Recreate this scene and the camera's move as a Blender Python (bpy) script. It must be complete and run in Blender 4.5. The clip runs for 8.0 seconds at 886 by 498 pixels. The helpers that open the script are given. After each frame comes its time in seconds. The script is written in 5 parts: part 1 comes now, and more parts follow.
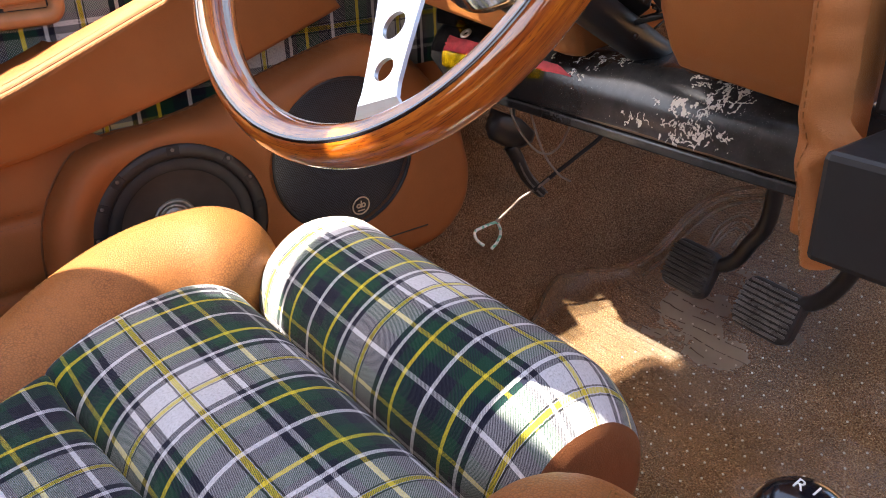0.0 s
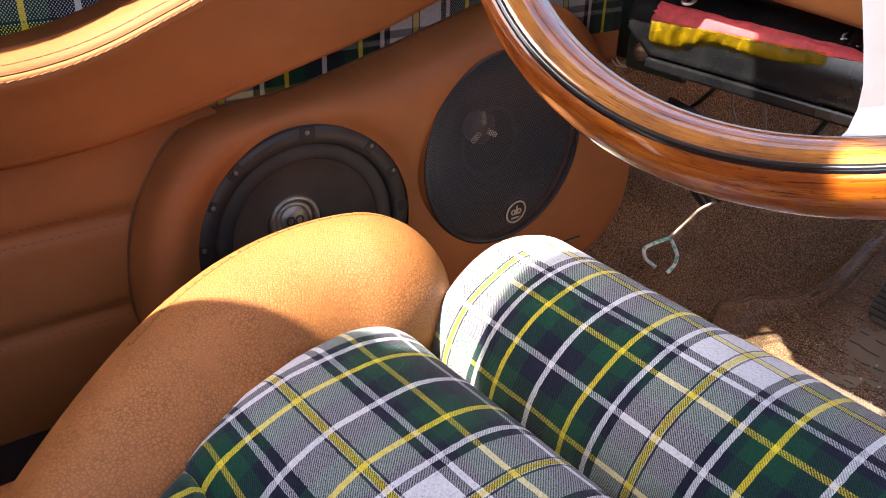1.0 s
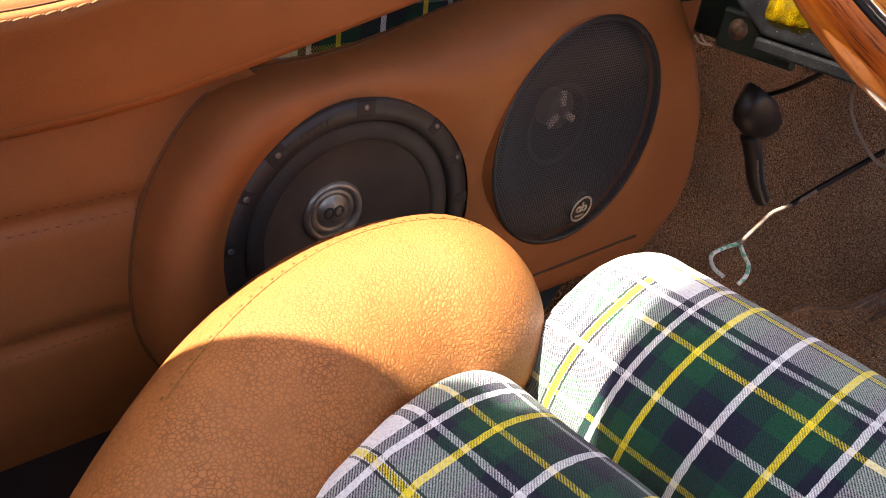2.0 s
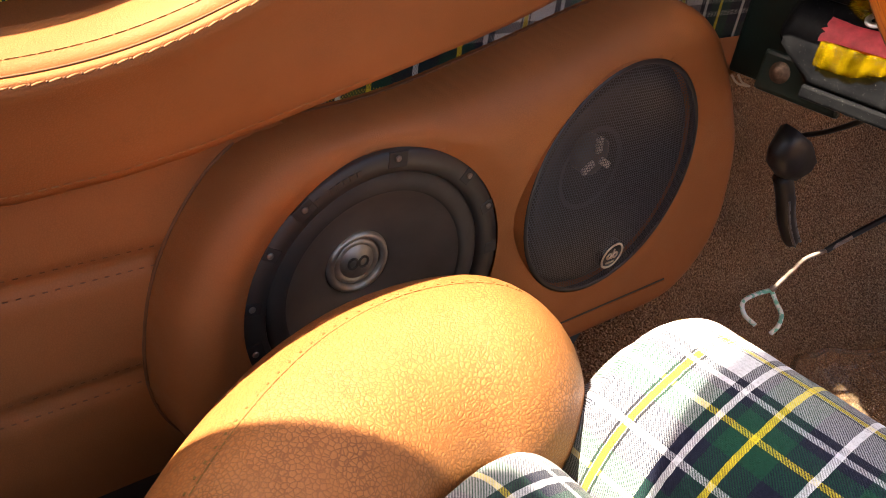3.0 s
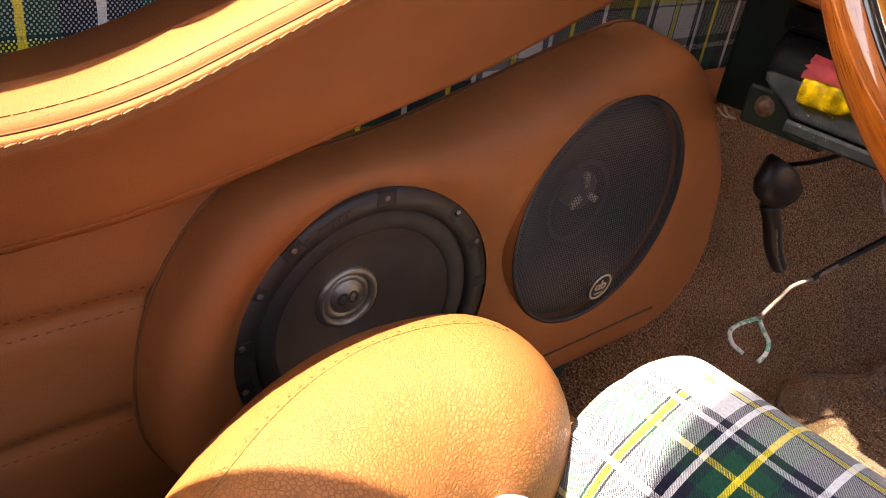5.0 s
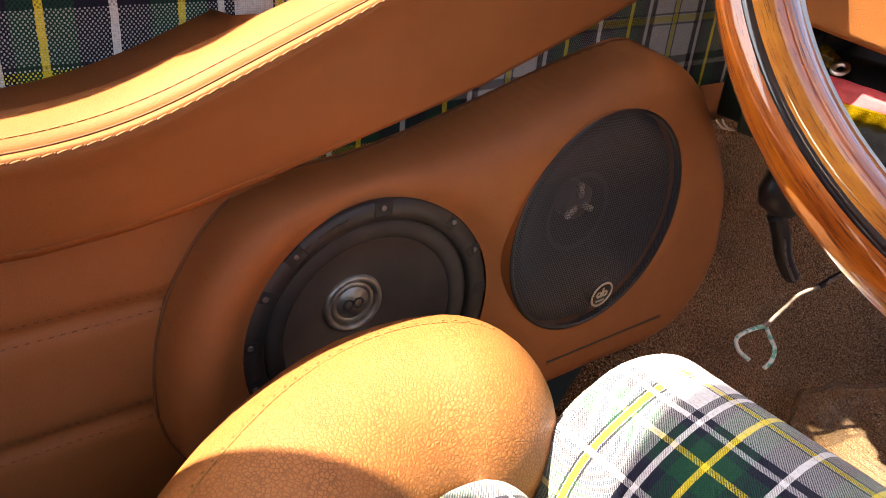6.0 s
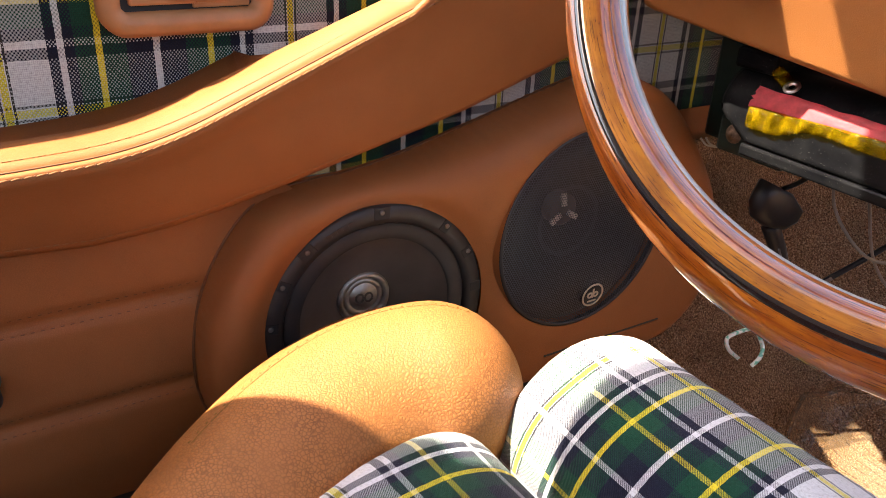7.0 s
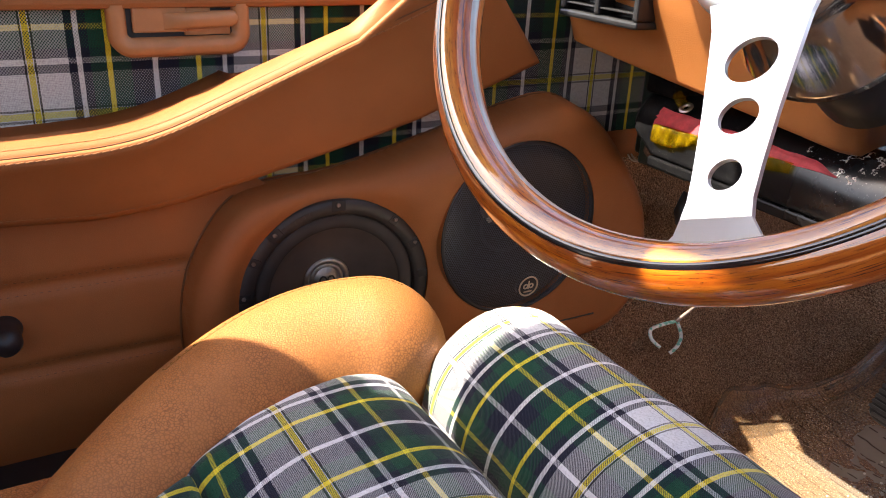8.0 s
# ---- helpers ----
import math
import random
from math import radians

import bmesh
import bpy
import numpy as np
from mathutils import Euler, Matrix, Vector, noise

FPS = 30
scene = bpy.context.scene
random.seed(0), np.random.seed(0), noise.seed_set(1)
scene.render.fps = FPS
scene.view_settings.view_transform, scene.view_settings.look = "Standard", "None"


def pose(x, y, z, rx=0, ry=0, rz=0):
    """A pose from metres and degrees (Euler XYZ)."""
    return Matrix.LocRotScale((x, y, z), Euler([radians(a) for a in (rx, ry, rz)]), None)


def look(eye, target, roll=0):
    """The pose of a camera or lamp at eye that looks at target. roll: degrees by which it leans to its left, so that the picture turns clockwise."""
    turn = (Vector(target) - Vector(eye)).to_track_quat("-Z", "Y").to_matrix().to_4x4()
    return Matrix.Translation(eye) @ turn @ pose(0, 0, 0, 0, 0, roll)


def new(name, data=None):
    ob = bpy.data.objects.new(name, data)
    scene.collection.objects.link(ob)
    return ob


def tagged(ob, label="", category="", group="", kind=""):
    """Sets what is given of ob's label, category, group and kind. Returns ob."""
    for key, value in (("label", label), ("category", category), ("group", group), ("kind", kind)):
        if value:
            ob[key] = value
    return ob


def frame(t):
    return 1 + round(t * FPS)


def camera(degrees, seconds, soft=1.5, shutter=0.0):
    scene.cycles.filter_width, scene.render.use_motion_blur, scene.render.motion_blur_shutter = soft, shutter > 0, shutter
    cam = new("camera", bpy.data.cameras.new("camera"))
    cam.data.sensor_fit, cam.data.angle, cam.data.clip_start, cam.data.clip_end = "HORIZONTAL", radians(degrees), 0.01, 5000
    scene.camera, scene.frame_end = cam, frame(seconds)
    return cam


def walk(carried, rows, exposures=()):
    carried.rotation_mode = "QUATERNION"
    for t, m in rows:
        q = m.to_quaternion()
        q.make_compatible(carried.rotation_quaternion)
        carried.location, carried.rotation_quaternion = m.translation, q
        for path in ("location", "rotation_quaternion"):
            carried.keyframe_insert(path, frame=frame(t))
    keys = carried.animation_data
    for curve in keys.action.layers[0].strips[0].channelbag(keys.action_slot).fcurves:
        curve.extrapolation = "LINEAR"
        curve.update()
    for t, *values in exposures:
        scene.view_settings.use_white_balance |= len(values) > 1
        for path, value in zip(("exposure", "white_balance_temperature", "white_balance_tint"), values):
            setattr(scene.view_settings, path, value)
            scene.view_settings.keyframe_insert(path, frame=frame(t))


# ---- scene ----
cam = camera(58.2, 8.0, soft=0.9)
PATH = [
    (0, (0.752, -0.224, 0.455), (-0.714, 0.817, -0.421), -2.0),
    (0.5, (0.613, -0.249, 0.442), (-0.83, 0.776, -0.49), -0.6),
    (1, (0.504, -0.259, 0.411), (-0.901, 0.814, -0.523), 1.8),
    (1.5, (0.426, -0.261, 0.393), (-0.927, 0.849, -0.575), 4.9),
    (2, (0.36, -0.264, 0.382), (-0.888, 0.921, -0.637), 7.5),
    (2.2, (0.345, -0.268, 0.383), (-0.897, 0.915, -0.646), 7.7),
    (3.5, (0.313, -0.251, 0.405), (-0.925, 0.952, -0.605), 9.4),
    (4, (0.311, -0.253, 0.414), (-0.911, 0.949, -0.617), 9.3),
    (4.5, (0.313, -0.256, 0.41), (-0.919, 0.956, -0.595), 9.3),
    (5.8, (0.338, -0.248, 0.413), (-0.975, 0.915, -0.548), 6.5),
    (6, (0.36, -0.248, 0.418), (-0.996, 0.875, -0.531), 6.0),
    (6.5, (0.406, -0.254, 0.425), (-1.046, 0.783, -0.478), 3.9),
    (7, (0.463, -0.246, 0.436), (-1.052, 0.723, -0.44), 2.6),
    (7.5, (0.523, -0.21, 0.447), (-0.906, 0.908, -0.394), 4.4),
    (7.7, (0.552, -0.215, 0.444), (-0.926, 0.871, -0.354), 4.2),
    (8, (0.6, -0.245, 0.447), (-0.995, 0.672, -0.337), 2.7),
]
walk(cam, [(t, look(eye, target, roll)) for t, eye, target, roll in PATH], [(0.0, 2.34, 6880, 10), (0.5, 2.33, 6700, 10), (1.0, 2.33, 6650, 10), (1.5, 2.38, 6760, 10), (2.0, 2.40, 6900, 10), (3.3, 2.49, 7280, 10), (6.2, 2.45, 7280, 10), (7.5, 2.34, 6980, 10), (8.0, 2.22, 6950, 10)])

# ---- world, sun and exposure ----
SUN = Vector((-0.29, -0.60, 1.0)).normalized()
world = bpy.data.worlds.new("sky")
scene.world = world
world.use_nodes = True
wn = world.node_tree.nodes
sky = wn.new("ShaderNodeTexSky")
sky.sky_type = "NISHITA"
sky.sun_disc = False
sky.sun_elevation = math.asin(SUN.z)
sky.sun_rotation = math.atan2(SUN.x, SUN.y)
world.node_tree.links.new(sky.outputs["Color"], wn["Background"].inputs["Color"])
sky.air_density, sky.dust_density, sky.ozone_density = 0.8, 3.0, 0.4
wn["Background"].inputs["Strength"].default_value = 0.15
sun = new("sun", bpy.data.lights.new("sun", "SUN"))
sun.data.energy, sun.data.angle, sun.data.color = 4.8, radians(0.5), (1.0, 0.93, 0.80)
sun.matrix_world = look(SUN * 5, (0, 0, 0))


# ---- materials ----
def nodes_of(name):
    m = bpy.data.materials.new(name)
    m.use_nodes = True
    t = m.node_tree
    return m, t, t.nodes["Principled BSDF"]


def node(t, kind, ins=(), **props):
    n = t.nodes.new(kind)
    if "operation" in props:
        n.operation = props["operation"]
    if "data_type" in props:
        n.data_type = props["data_type"]
    if "blend_type" in props:
        n.blend_type = props["blend_type"]
    if "feature" in props:
        n.feature = props["feature"]
    if "interpolation_type" in props:
        n.interpolation_type = props["interpolation_type"]
    for k, v in dict(ins).items():
        if isinstance(v, bpy.types.NodeSocket):
            t.links.new(v, n.inputs[k])
        else:
            n.inputs[k].default_value = v
    return n


def calc(t, op, a, b=0.0, c=0.0):
    return node(t, "ShaderNodeMath", {0: a, 1: b, 2: c}, operation=op).outputs[0]


def blend(t, fac, a, b, mode="MIX"):
    n = node(t, "ShaderNodeMix", data_type="RGBA", blend_type=mode)
    for k, v in ((0, fac), (6, a), (7, b)):
        if isinstance(v, bpy.types.NodeSocket):
            t.links.new(v, n.inputs[k])
        else:
            n.inputs[k].default_value = v if k == 0 else (*v, 1.0)
    return n.outputs[2]


def spot(t, which="Object"):
    return node(t, "ShaderNodeTexCoord").outputs[which]


def grain(t, co, scale, detail=3.0, rough=0.55):
    return node(t, "ShaderNodeTexNoise", {"Vector": co, "Scale": scale, "Detail": detail, "Roughness": rough}).outputs["Fac"]


def ramp(t, fac, stops, interp="LINEAR"):
    n = node(t, "ShaderNodeValToRGB", {"Fac": fac})
    n.color_ramp.interpolation = interp
    e = n.color_ramp.elements
    while len(e) < len(stops):
        e.new(0.5)
    for el, (p, c) in zip(e, stops):
        el.position = p
        el.color = (*c, 1.0) if len(c) == 3 else c
    return n.outputs["Color"]


def bumped(t, bsdf, height, strength, distance):
    b = node(t, "ShaderNodeBump", {"Height": height, "Strength": strength, "Distance": distance})
    t.links.new(b.outputs[0], bsdf.inputs["Normal"])


def leather(name, colour, cells, depth, rough=0.45, wear_light=0.5, shine=0.4):
    m, t, b = nodes_of(name)
    co = spot(t)
    warp = node(t, "ShaderNodeTexNoise", {"Vector": co, "Scale": cells * 0.5, "Detail": 2.0})
    co2 = node(t, "ShaderNodeMixRGB", {"Fac": 0.0014, "Color1": co, "Color2": warp.outputs["Color"]}).outputs[0]
    v = node(t, "ShaderNodeTexVoronoi", {"Vector": co2, "Scale": cells}, feature="DISTANCE_TO_EDGE").outputs["Distance"]
    v2 = node(t, "ShaderNodeTexVoronoi", {"Vector": co2, "Scale": cells * 2.3}, feature="DISTANCE_TO_EDGE").outputs["Distance"]
    crease = node(t, "ShaderNodeMapRange", {0: v, 1: 0.0, 2: 0.34, 3: 0.0, 4: 1.0}, interpolation_type="SMOOTHSTEP").outputs[0]
    line = node(t, "ShaderNodeMapRange", {0: v, 1: 0.0, 2: 0.20, 3: 0.0, 4: 1.0}, interpolation_type="SMOOTHSTEP").outputs[0]
    fine = calc(t, "MINIMUM", calc(t, "MULTIPLY", v2, 6.0), 1.0)
    h = calc(t, "ADD", calc(t, "MULTIPLY", crease, 0.7), calc(t, "MULTIPLY", fine, 0.3))
    h = calc(t, "MULTIPLY", h, calc(t, "MULTIPLY_ADD", grain(t, co, cells * 0.12, 2.0), 1.2, 0.35))
    big = grain(t, co, 9.0, 4.0)
    lo = tuple(c * 0.86 for c in colour)
    hi = tuple(min(1.0, c * 1.12) for c in colour)
    base = ramp(t, big, [(0.3, lo), (0.7, hi)])
    # shade of the grain's creases is put into the base colour here
    base = blend(t, calc(t, "MULTIPLY", calc(t, "SUBTRACT", 1.0, line), calc(t, "MULTIPLY", grain(t, co, cells * 0.08, 2.0), wear_light * 2.0)), base, tuple(c * 0.42 for c in colour))
    t.links.new(base, b.inputs["Base Color"])
    t.links.new(calc(t, "ADD", rough - 0.06, calc(t, "MULTIPLY", grain(t, co, 60.0), 0.12)), b.inputs["Roughness"])
    b.inputs["Specular IOR Level"].default_value = shine
    bumped(t, b, h, 0.85, depth)
    return m


def plain(name, colour, rough=0.5, metal=0.0, coat=0.0, mottle=0.15, scale=40.0, relief=0.0, relief_scale=300.0):
    m, t, b = nodes_of(name)
    co = spot(t)
    lo = tuple(c * (1 - mottle) for c in colour)
    hi = tuple(min(1.0, c * (1 + mottle)) for c in colour)
    t.links.new(ramp(t, grain(t, co, scale, 5.0), [(0.3, lo), (0.7, hi)]), b.inputs["Base Color"])
    t.links.new(calc(t, "ADD", rough * 0.85, calc(t, "MULTIPLY", grain(t, co, scale * 3), rough * 0.3)), b.inputs["Roughness"])
    b.inputs["Metallic"].default_value = metal
    b.inputs["Coat Weight"].default_value = coat
    b.inputs["Coat Roughness"].default_value = 0.08
    if relief:
        bumped(t, b, grain(t, co, relief_scale, 3.0), 0.6, relief)
    return m


WHITE, NAVY, GREEN, YELLOW = (0.73, 0.735, 0.775), (0.008, 0.010, 0.028), (0.006, 0.056, 0.033), (0.80, 0.66, 0.045)
FLECK = (0.05, 0.047, 0.042)
SETT = [(0.0, WHITE), (0.022, NAVY), (0.20, GREEN), (0.357, YELLOW), (0.400, GREEN), (0.53, NAVY), (0.595, WHITE), (0.64, NAVY),
        (0.70, WHITE), (0.950, FLECK), (0.965, WHITE), (0.974, YELLOW)]
PERIOD = 0.149


def tartan(name, thread, tone=(1.0, 1.0, 1.01), basket=False):
    m, t, b = nodes_of(name)
    uv = node(t, "ShaderNodeSeparateXYZ", {0: spot(t, "UV")})
    wob = node(t, "ShaderNodeTexNoise", {"Vector": spot(t, "UV"), "Scale": 260.0, "Detail": 2.0}).outputs["Fac"]
    jit = calc(t, "MULTIPLY", calc(t, "SUBTRACT", wob, 0.5), 0.0009)
    cols, fields, lines = [], [], []
    for axis in ("X", "Y"):
        u = calc(t, "ADD", uv.outputs[axis], jit)
        f = calc(t, "DIVIDE", calc(t, "PINGPONG", u, PERIOD / 2), PERIOD / 2)
        cols.append(ramp(t, f, SETT, "CONSTANT"))
        fields.append(ramp(t, f, [(0.0, (0.0,) * 3), (0.70, (1.0,) * 3), (0.950, (0.0,) * 3)], "CONSTANT"))
        lines.append(ramp(t, f, [(0.0, (1.0,) * 3), (0.022, (0.0,) * 3), (0.357, (1.0,) * 3), (0.400, (0.0,) * 3), (0.595, (1.0,) * 3), (0.64, (0.0,) * 3)], "CONSTANT"))
    s = calc(t, "ADD", uv.outputs["X"], uv.outputs["Y"])
    twill = calc(t, "MULTIPLY_ADD", calc(t, "SINE", calc(t, "MULTIPLY", s, 2 * math.pi / thread)), 0.40, 0.5)
    ends = calc(t, "SINE", calc(t, "MULTIPLY", uv.outputs["Y"], 2 * math.pi / (thread * 0.5)))
    speck = calc(t, "MULTIPLY", calc(t, "SUBTRACT", grain(t, spot(t, "UV"), 1500.0, 2.0, 0.6), 0.5), 2.2)
    fac = node(t, "ShaderNodeClamp", {0: calc(t, "ADD", calc(t, "ADD", twill, speck), calc(t, "MULTIPLY", ends, 0.12))}).outputs[0]
    if basket:
        wu, wv = (calc(t, "SINE", calc(t, "MULTIPLY", calc(t, "ADD", uv.outputs[k], jit), math.pi / thread)) for k in "XY")
        weave = calc(t, "MULTIPLY", wu, wv)
        fac = ramp(t, calc(t, "MULTIPLY_ADD", weave, 0.5, 0.5), [(0.60, (0.0,) * 3), (0.70, (1.0,) * 3)])
    c = blend(t, fac, cols[0], cols[1])
    if basket:
        c = blend(t, ramp(t, calc(t, "ABSOLUTE", weave), [(0.05, (0.5,) * 3), (0.38, (0.0,) * 3)]), c, (0.012, 0.011, 0.011))
    c = blend(t, calc(t, "MULTIPLY", calc(t, "MAXIMUM", fields[0], fields[1]), 0.46), c, blend(t, 1.0, cols[0], cols[1], "DARKEN"))
    c = blend(t, calc(t, "MULTIPLY", lines[1], 0.30), c, cols[0])
    c = blend(t, calc(t, "MULTIPLY", lines[0], 0.36), c, cols[0])
    lint = ramp(t, grain(t, spot(t, "UV"), 620.0, 4.0, 0.7), [(0.30, tuple(0.66 * k for k in tone)), (0.50, tuple(0.98 * k for k in tone)), (0.72, tuple(1.10 * k for k in tone))])
    c = blend(t, 1.0, c, lint, "MULTIPLY")
    t.links.new(c, b.inputs["Base Color"])
    b.inputs["Roughness"].default_value = 0.85
    b.inputs["Specular IOR Level"].default_value = 0.15
    b.inputs["Sheen Weight"].default_value = 0.15
    bumped(t, b, calc(t, "ADD", fac, calc(t, "MULTIPLY", grain(t, spot(t, "UV"), 1500.0), 0.6)), 0.5, 0.0004)
    return m


seat_leather = leather("tan_seat_leather", (0.425, 0.160, 0.047), 450.0, 0.00028, 0.48, 0.62, 0.34)
door_leather = leather("tan_door_leather", (0.340, 0.119, 0.037), 700.0, 0.00008, 0.52, 0.15, 0.25)
dash_leather = leather("tan_dash_leather", (0.46, 0.168, 0.048), 650.0, 0.00022, 0.46, 0.12)
end_leather = leather("brown_end_leather", (0.22, 0.075, 0.026), 600.0, 0.0003, 0.5)
tan_plastic = plain("tan_moulded_plastic", (0.44, 0.19, 0.07), 0.45, relief=0.00008, relief_scale=900)
seat_tartan = tartan("tartan_wool", 0.0015)
door_tartan = tartan("tartan_door_cloth", 0.0009, (0.82, 0.80, 0.70), True)
thread_tan = plain("tan_thread", (0.30, 0.13, 0.045), 0.7)
braid = plain("braid_thread", (0.32, 0.118, 0.034), 0.65)
gap_brown = plain("hole_and_gap_brown", (0.17, 0.062, 0.020), 0.7)
thread_olive = plain("olive_thread", (0.20, 0.125, 0.035), 0.7)
seam_thread = plain("dark_seam_thread", (0.19, 0.066, 0.020), 0.7)
black_plastic = plain("black_plastic", (0.016, 0.016, 0.018), 0.42, relief=0.00005)
black_plastic.node_tree.nodes["Principled BSDF"].inputs["Specular IOR Level"].default_value = 0.5
black_rubber = plain("black_rubber", (0.026, 0.023, 0.022), 0.6, mottle=0.4, relief=0.0002, relief_scale=200)
dusty_rubber = plain("dusty_rubber", (0.030, 0.025, 0.022), 0.65, mottle=0.35, scale=30)
# colour raised so that the brake ribs carry their bright glints
pale_rubber = plain("pale_rubber", (0.14, 0.134, 0.13), 0.28, mottle=0.5, scale=60, relief=0.0002, relief_scale=200)
grey_rubber = plain("grey_rubber", (0.060, 0.056, 0.052), 0.45, mottle=0.45, scale=60)
cone_paper = plain("dusty_cone", (0.095, 0.072, 0.058), 0.5, mottle=0.4, scale=14)
dark_cone = plain("black_cone", (0.016, 0.014, 0.013), 0.7)
speaker_plastic = plain("speaker_plastic", (0.026, 0.022, 0.020), 0.5, mottle=0.3, relief=0.00006)
steel = plain("zinc_steel", (0.62, 0.60, 0.57), 0.35, metal=1.0)
alu = plain("brushed_aluminium", (0.86, 0.86, 0.87), 0.38, metal=1.0, mottle=0.04)
core_metal = plain("dull_core_metal", (0.50, 0.46, 0.40), 0.45, metal=0.9, mottle=0.2)
chrome = plain("polished_chrome", (0.85, 0.83, 0.80), 0.10, metal=1.0, mottle=0.03)
brown_iron = plain("rusty_iron", (0.20, 0.13, 0.09), 0.6, metal=0.5, mottle=0.4, scale=300)
plug_metal = plain("dull_plug_metal", (0.42, 0.38, 0.33), 0.42, metal=0.8, mottle=0.25, scale=90)
dark_plug = plain("engraved_plug", (0.06, 0.05, 0.042), 0.5)
screw_metal = plain("dull_screw_metal", (0.20, 0.17, 0.15), 0.5, metal=0.7)
badge_beige = plain("beige_print", (0.55, 0.44, 0.31), 0.5)
red_tape = plain("red_tape", (0.42, 0.022, 0.035), 0.6, mottle=0.35, scale=120, relief=0.0003, relief_scale=400)
black_lacquer = plain("black_inlay", (0.008, 0.008, 0.012), 0.15, coat=1.0)
copper_wire = plain("grey_wire", (0.22, 0.17, 0.13), 0.5)
pale_wire = plain("pale_wire", (0.24, 0.18, 0.15), 0.35, mottle=0.6, scale=200)
black_wire = plain("black_wire", (0.010, 0.010, 0.011), 0.5)
mint_wire, tree, bsdf = nodes_of("mint_wire_end")
tree.links.new(ramp(tree, grain(tree, spot(tree), 240.0, 3.0), [(0.42, (0.22, 0.62, 0.50)), (0.50, (0.80, 0.93, 0.88)), (0.60, (0.92, 0.93, 0.90))]), bsdf.inputs["Base Color"])
bsdf.inputs["Roughness"].default_value = 0.3
bsdf.inputs["Coat Weight"].default_value = 0.6
asphalt = plain("asphalt", (0.10, 0.095, 0.09), 0.9, mottle=0.3, scale=3)
headliner = plain("headliner", (0.62, 0.54, 0.45), 0.9)
body_paint = plain("dark_green_paint", (0.012, 0.022, 0.018), 0.35, mottle=0.4, scale=30)
white_print = plain("white_print", (0.75, 0.73, 0.70), 0.5)


def wood_mat():
    m, t, b = nodes_of("lacquered_wood")
    uv = spot(t, "UV")
    long = node(t, "ShaderNodeMapping", {"Vector": uv, "Scale": (9.0, 260.0, 1.0)}).outputs[0]
    streak = grain(t, long, 1.0, 6.0, 0.65)
    pores = grain(t, node(t, "ShaderNodeMapping", {"Vector": uv, "Scale": (60.0, 1500.0, 1.0)}).outputs[0], 1.0, 2.0)
    base = ramp(t, streak, [(0.26, (0.16, 0.030, 0.004)), (0.40, (0.50, 0.125, 0.008)), (0.56, (0.70, 0.225, 0.014)), (0.75, (0.52, 0.130, 0.008))])
    lam = node(t, "ShaderNodeSeparateXYZ", {0: uv}).outputs["Y"]
    lam = calc(t, "ADD", lam, calc(t, "MULTIPLY", calc(t, "SUBTRACT", grain(t, long, 0.35, 2.0), 0.5), 0.004))
    strips = ramp(t, calc(t, "FRACT", calc(t, "MULTIPLY", lam, 150.0)), [(0.0, (0.30, 0.22, 0.20)), (0.08, (0.45, 0.36, 0.3)), (0.12, (1.0, 1.0, 1.0)), (0.52, (0.85, 0.62, 0.5)), (0.58, (1.25, 1.6, 2.2)), (0.68, (1.0, 1.0, 1.0))])
    inner = ramp(t, calc(t, "MULTIPLY", lam, 12.5), [(0.345, (0.0,) * 3), (0.37, (1.0,) * 3), (0.62, (1.0,) * 3), (0.66, (0.0,) * 3)])
    golden = ramp(t, calc(t, "MULTIPLY", lam, 12.5), [(0.255, (0.0,) * 3), (0.262, (1.0,) * 3), (0.335, (1.0,) * 3), (0.36, (0.0,) * 3)])
    base = blend(t, golden, base, ramp(t, streak, [(0.30, (0.42, 0.135, 0.009)), (0.55, (0.70, 0.29, 0.020))]))
    base = blend(t, inner, base, blend(t, 1.0, base, strips, "MULTIPLY"))
    base = blend(t, ramp(t, pores, [(0.33, (0.75, 0.75, 0.75)), (0.43, (0, 0, 0))]), base, (0.07, 0.012, 0.003))
    flecks = grain(t, node(t, "ShaderNodeMapping", {"Vector": uv, "Location": (2.0, 5.0, 0.0), "Scale": (170.0, 1100.0, 1.0)}).outputs[0], 1.0, 4.0, 0.65)
    base = blend(t, ramp(t, flecks, [(0.60, (0.0,) * 3), (0.68, (0.75,) * 3)]), base, (0.06, 0.014, 0.003))
    age = ramp(t, grain(t, node(t, "ShaderNodeMapping", {"Vector": uv, "Scale": (30.0, 90.0, 1.0)}).outputs[0], 1.0, 5.0, 0.6), [(0.36, (0.50, 0.34, 0.26)), (0.56, (0.82, 0.69, 0.58))])
    base = blend(t, 1.0, base, age, "MULTIPLY")
    t.links.new(base, b.inputs["Base Color"])
    b.inputs["Roughness"].default_value = 0.5
    b.inputs["Specular IOR Level"].default_value = 0.2
    b.inputs["Coat Weight"].default_value = 1.0
    b.inputs["Coat Roughness"].default_value = 0.02
    b.inputs["Coat IOR"].default_value = 1.85
    bumped(t, b, grain(t, uv, 70.0, 3.0), 0.12, 0.0008)
    return m


wood = wood_mat()


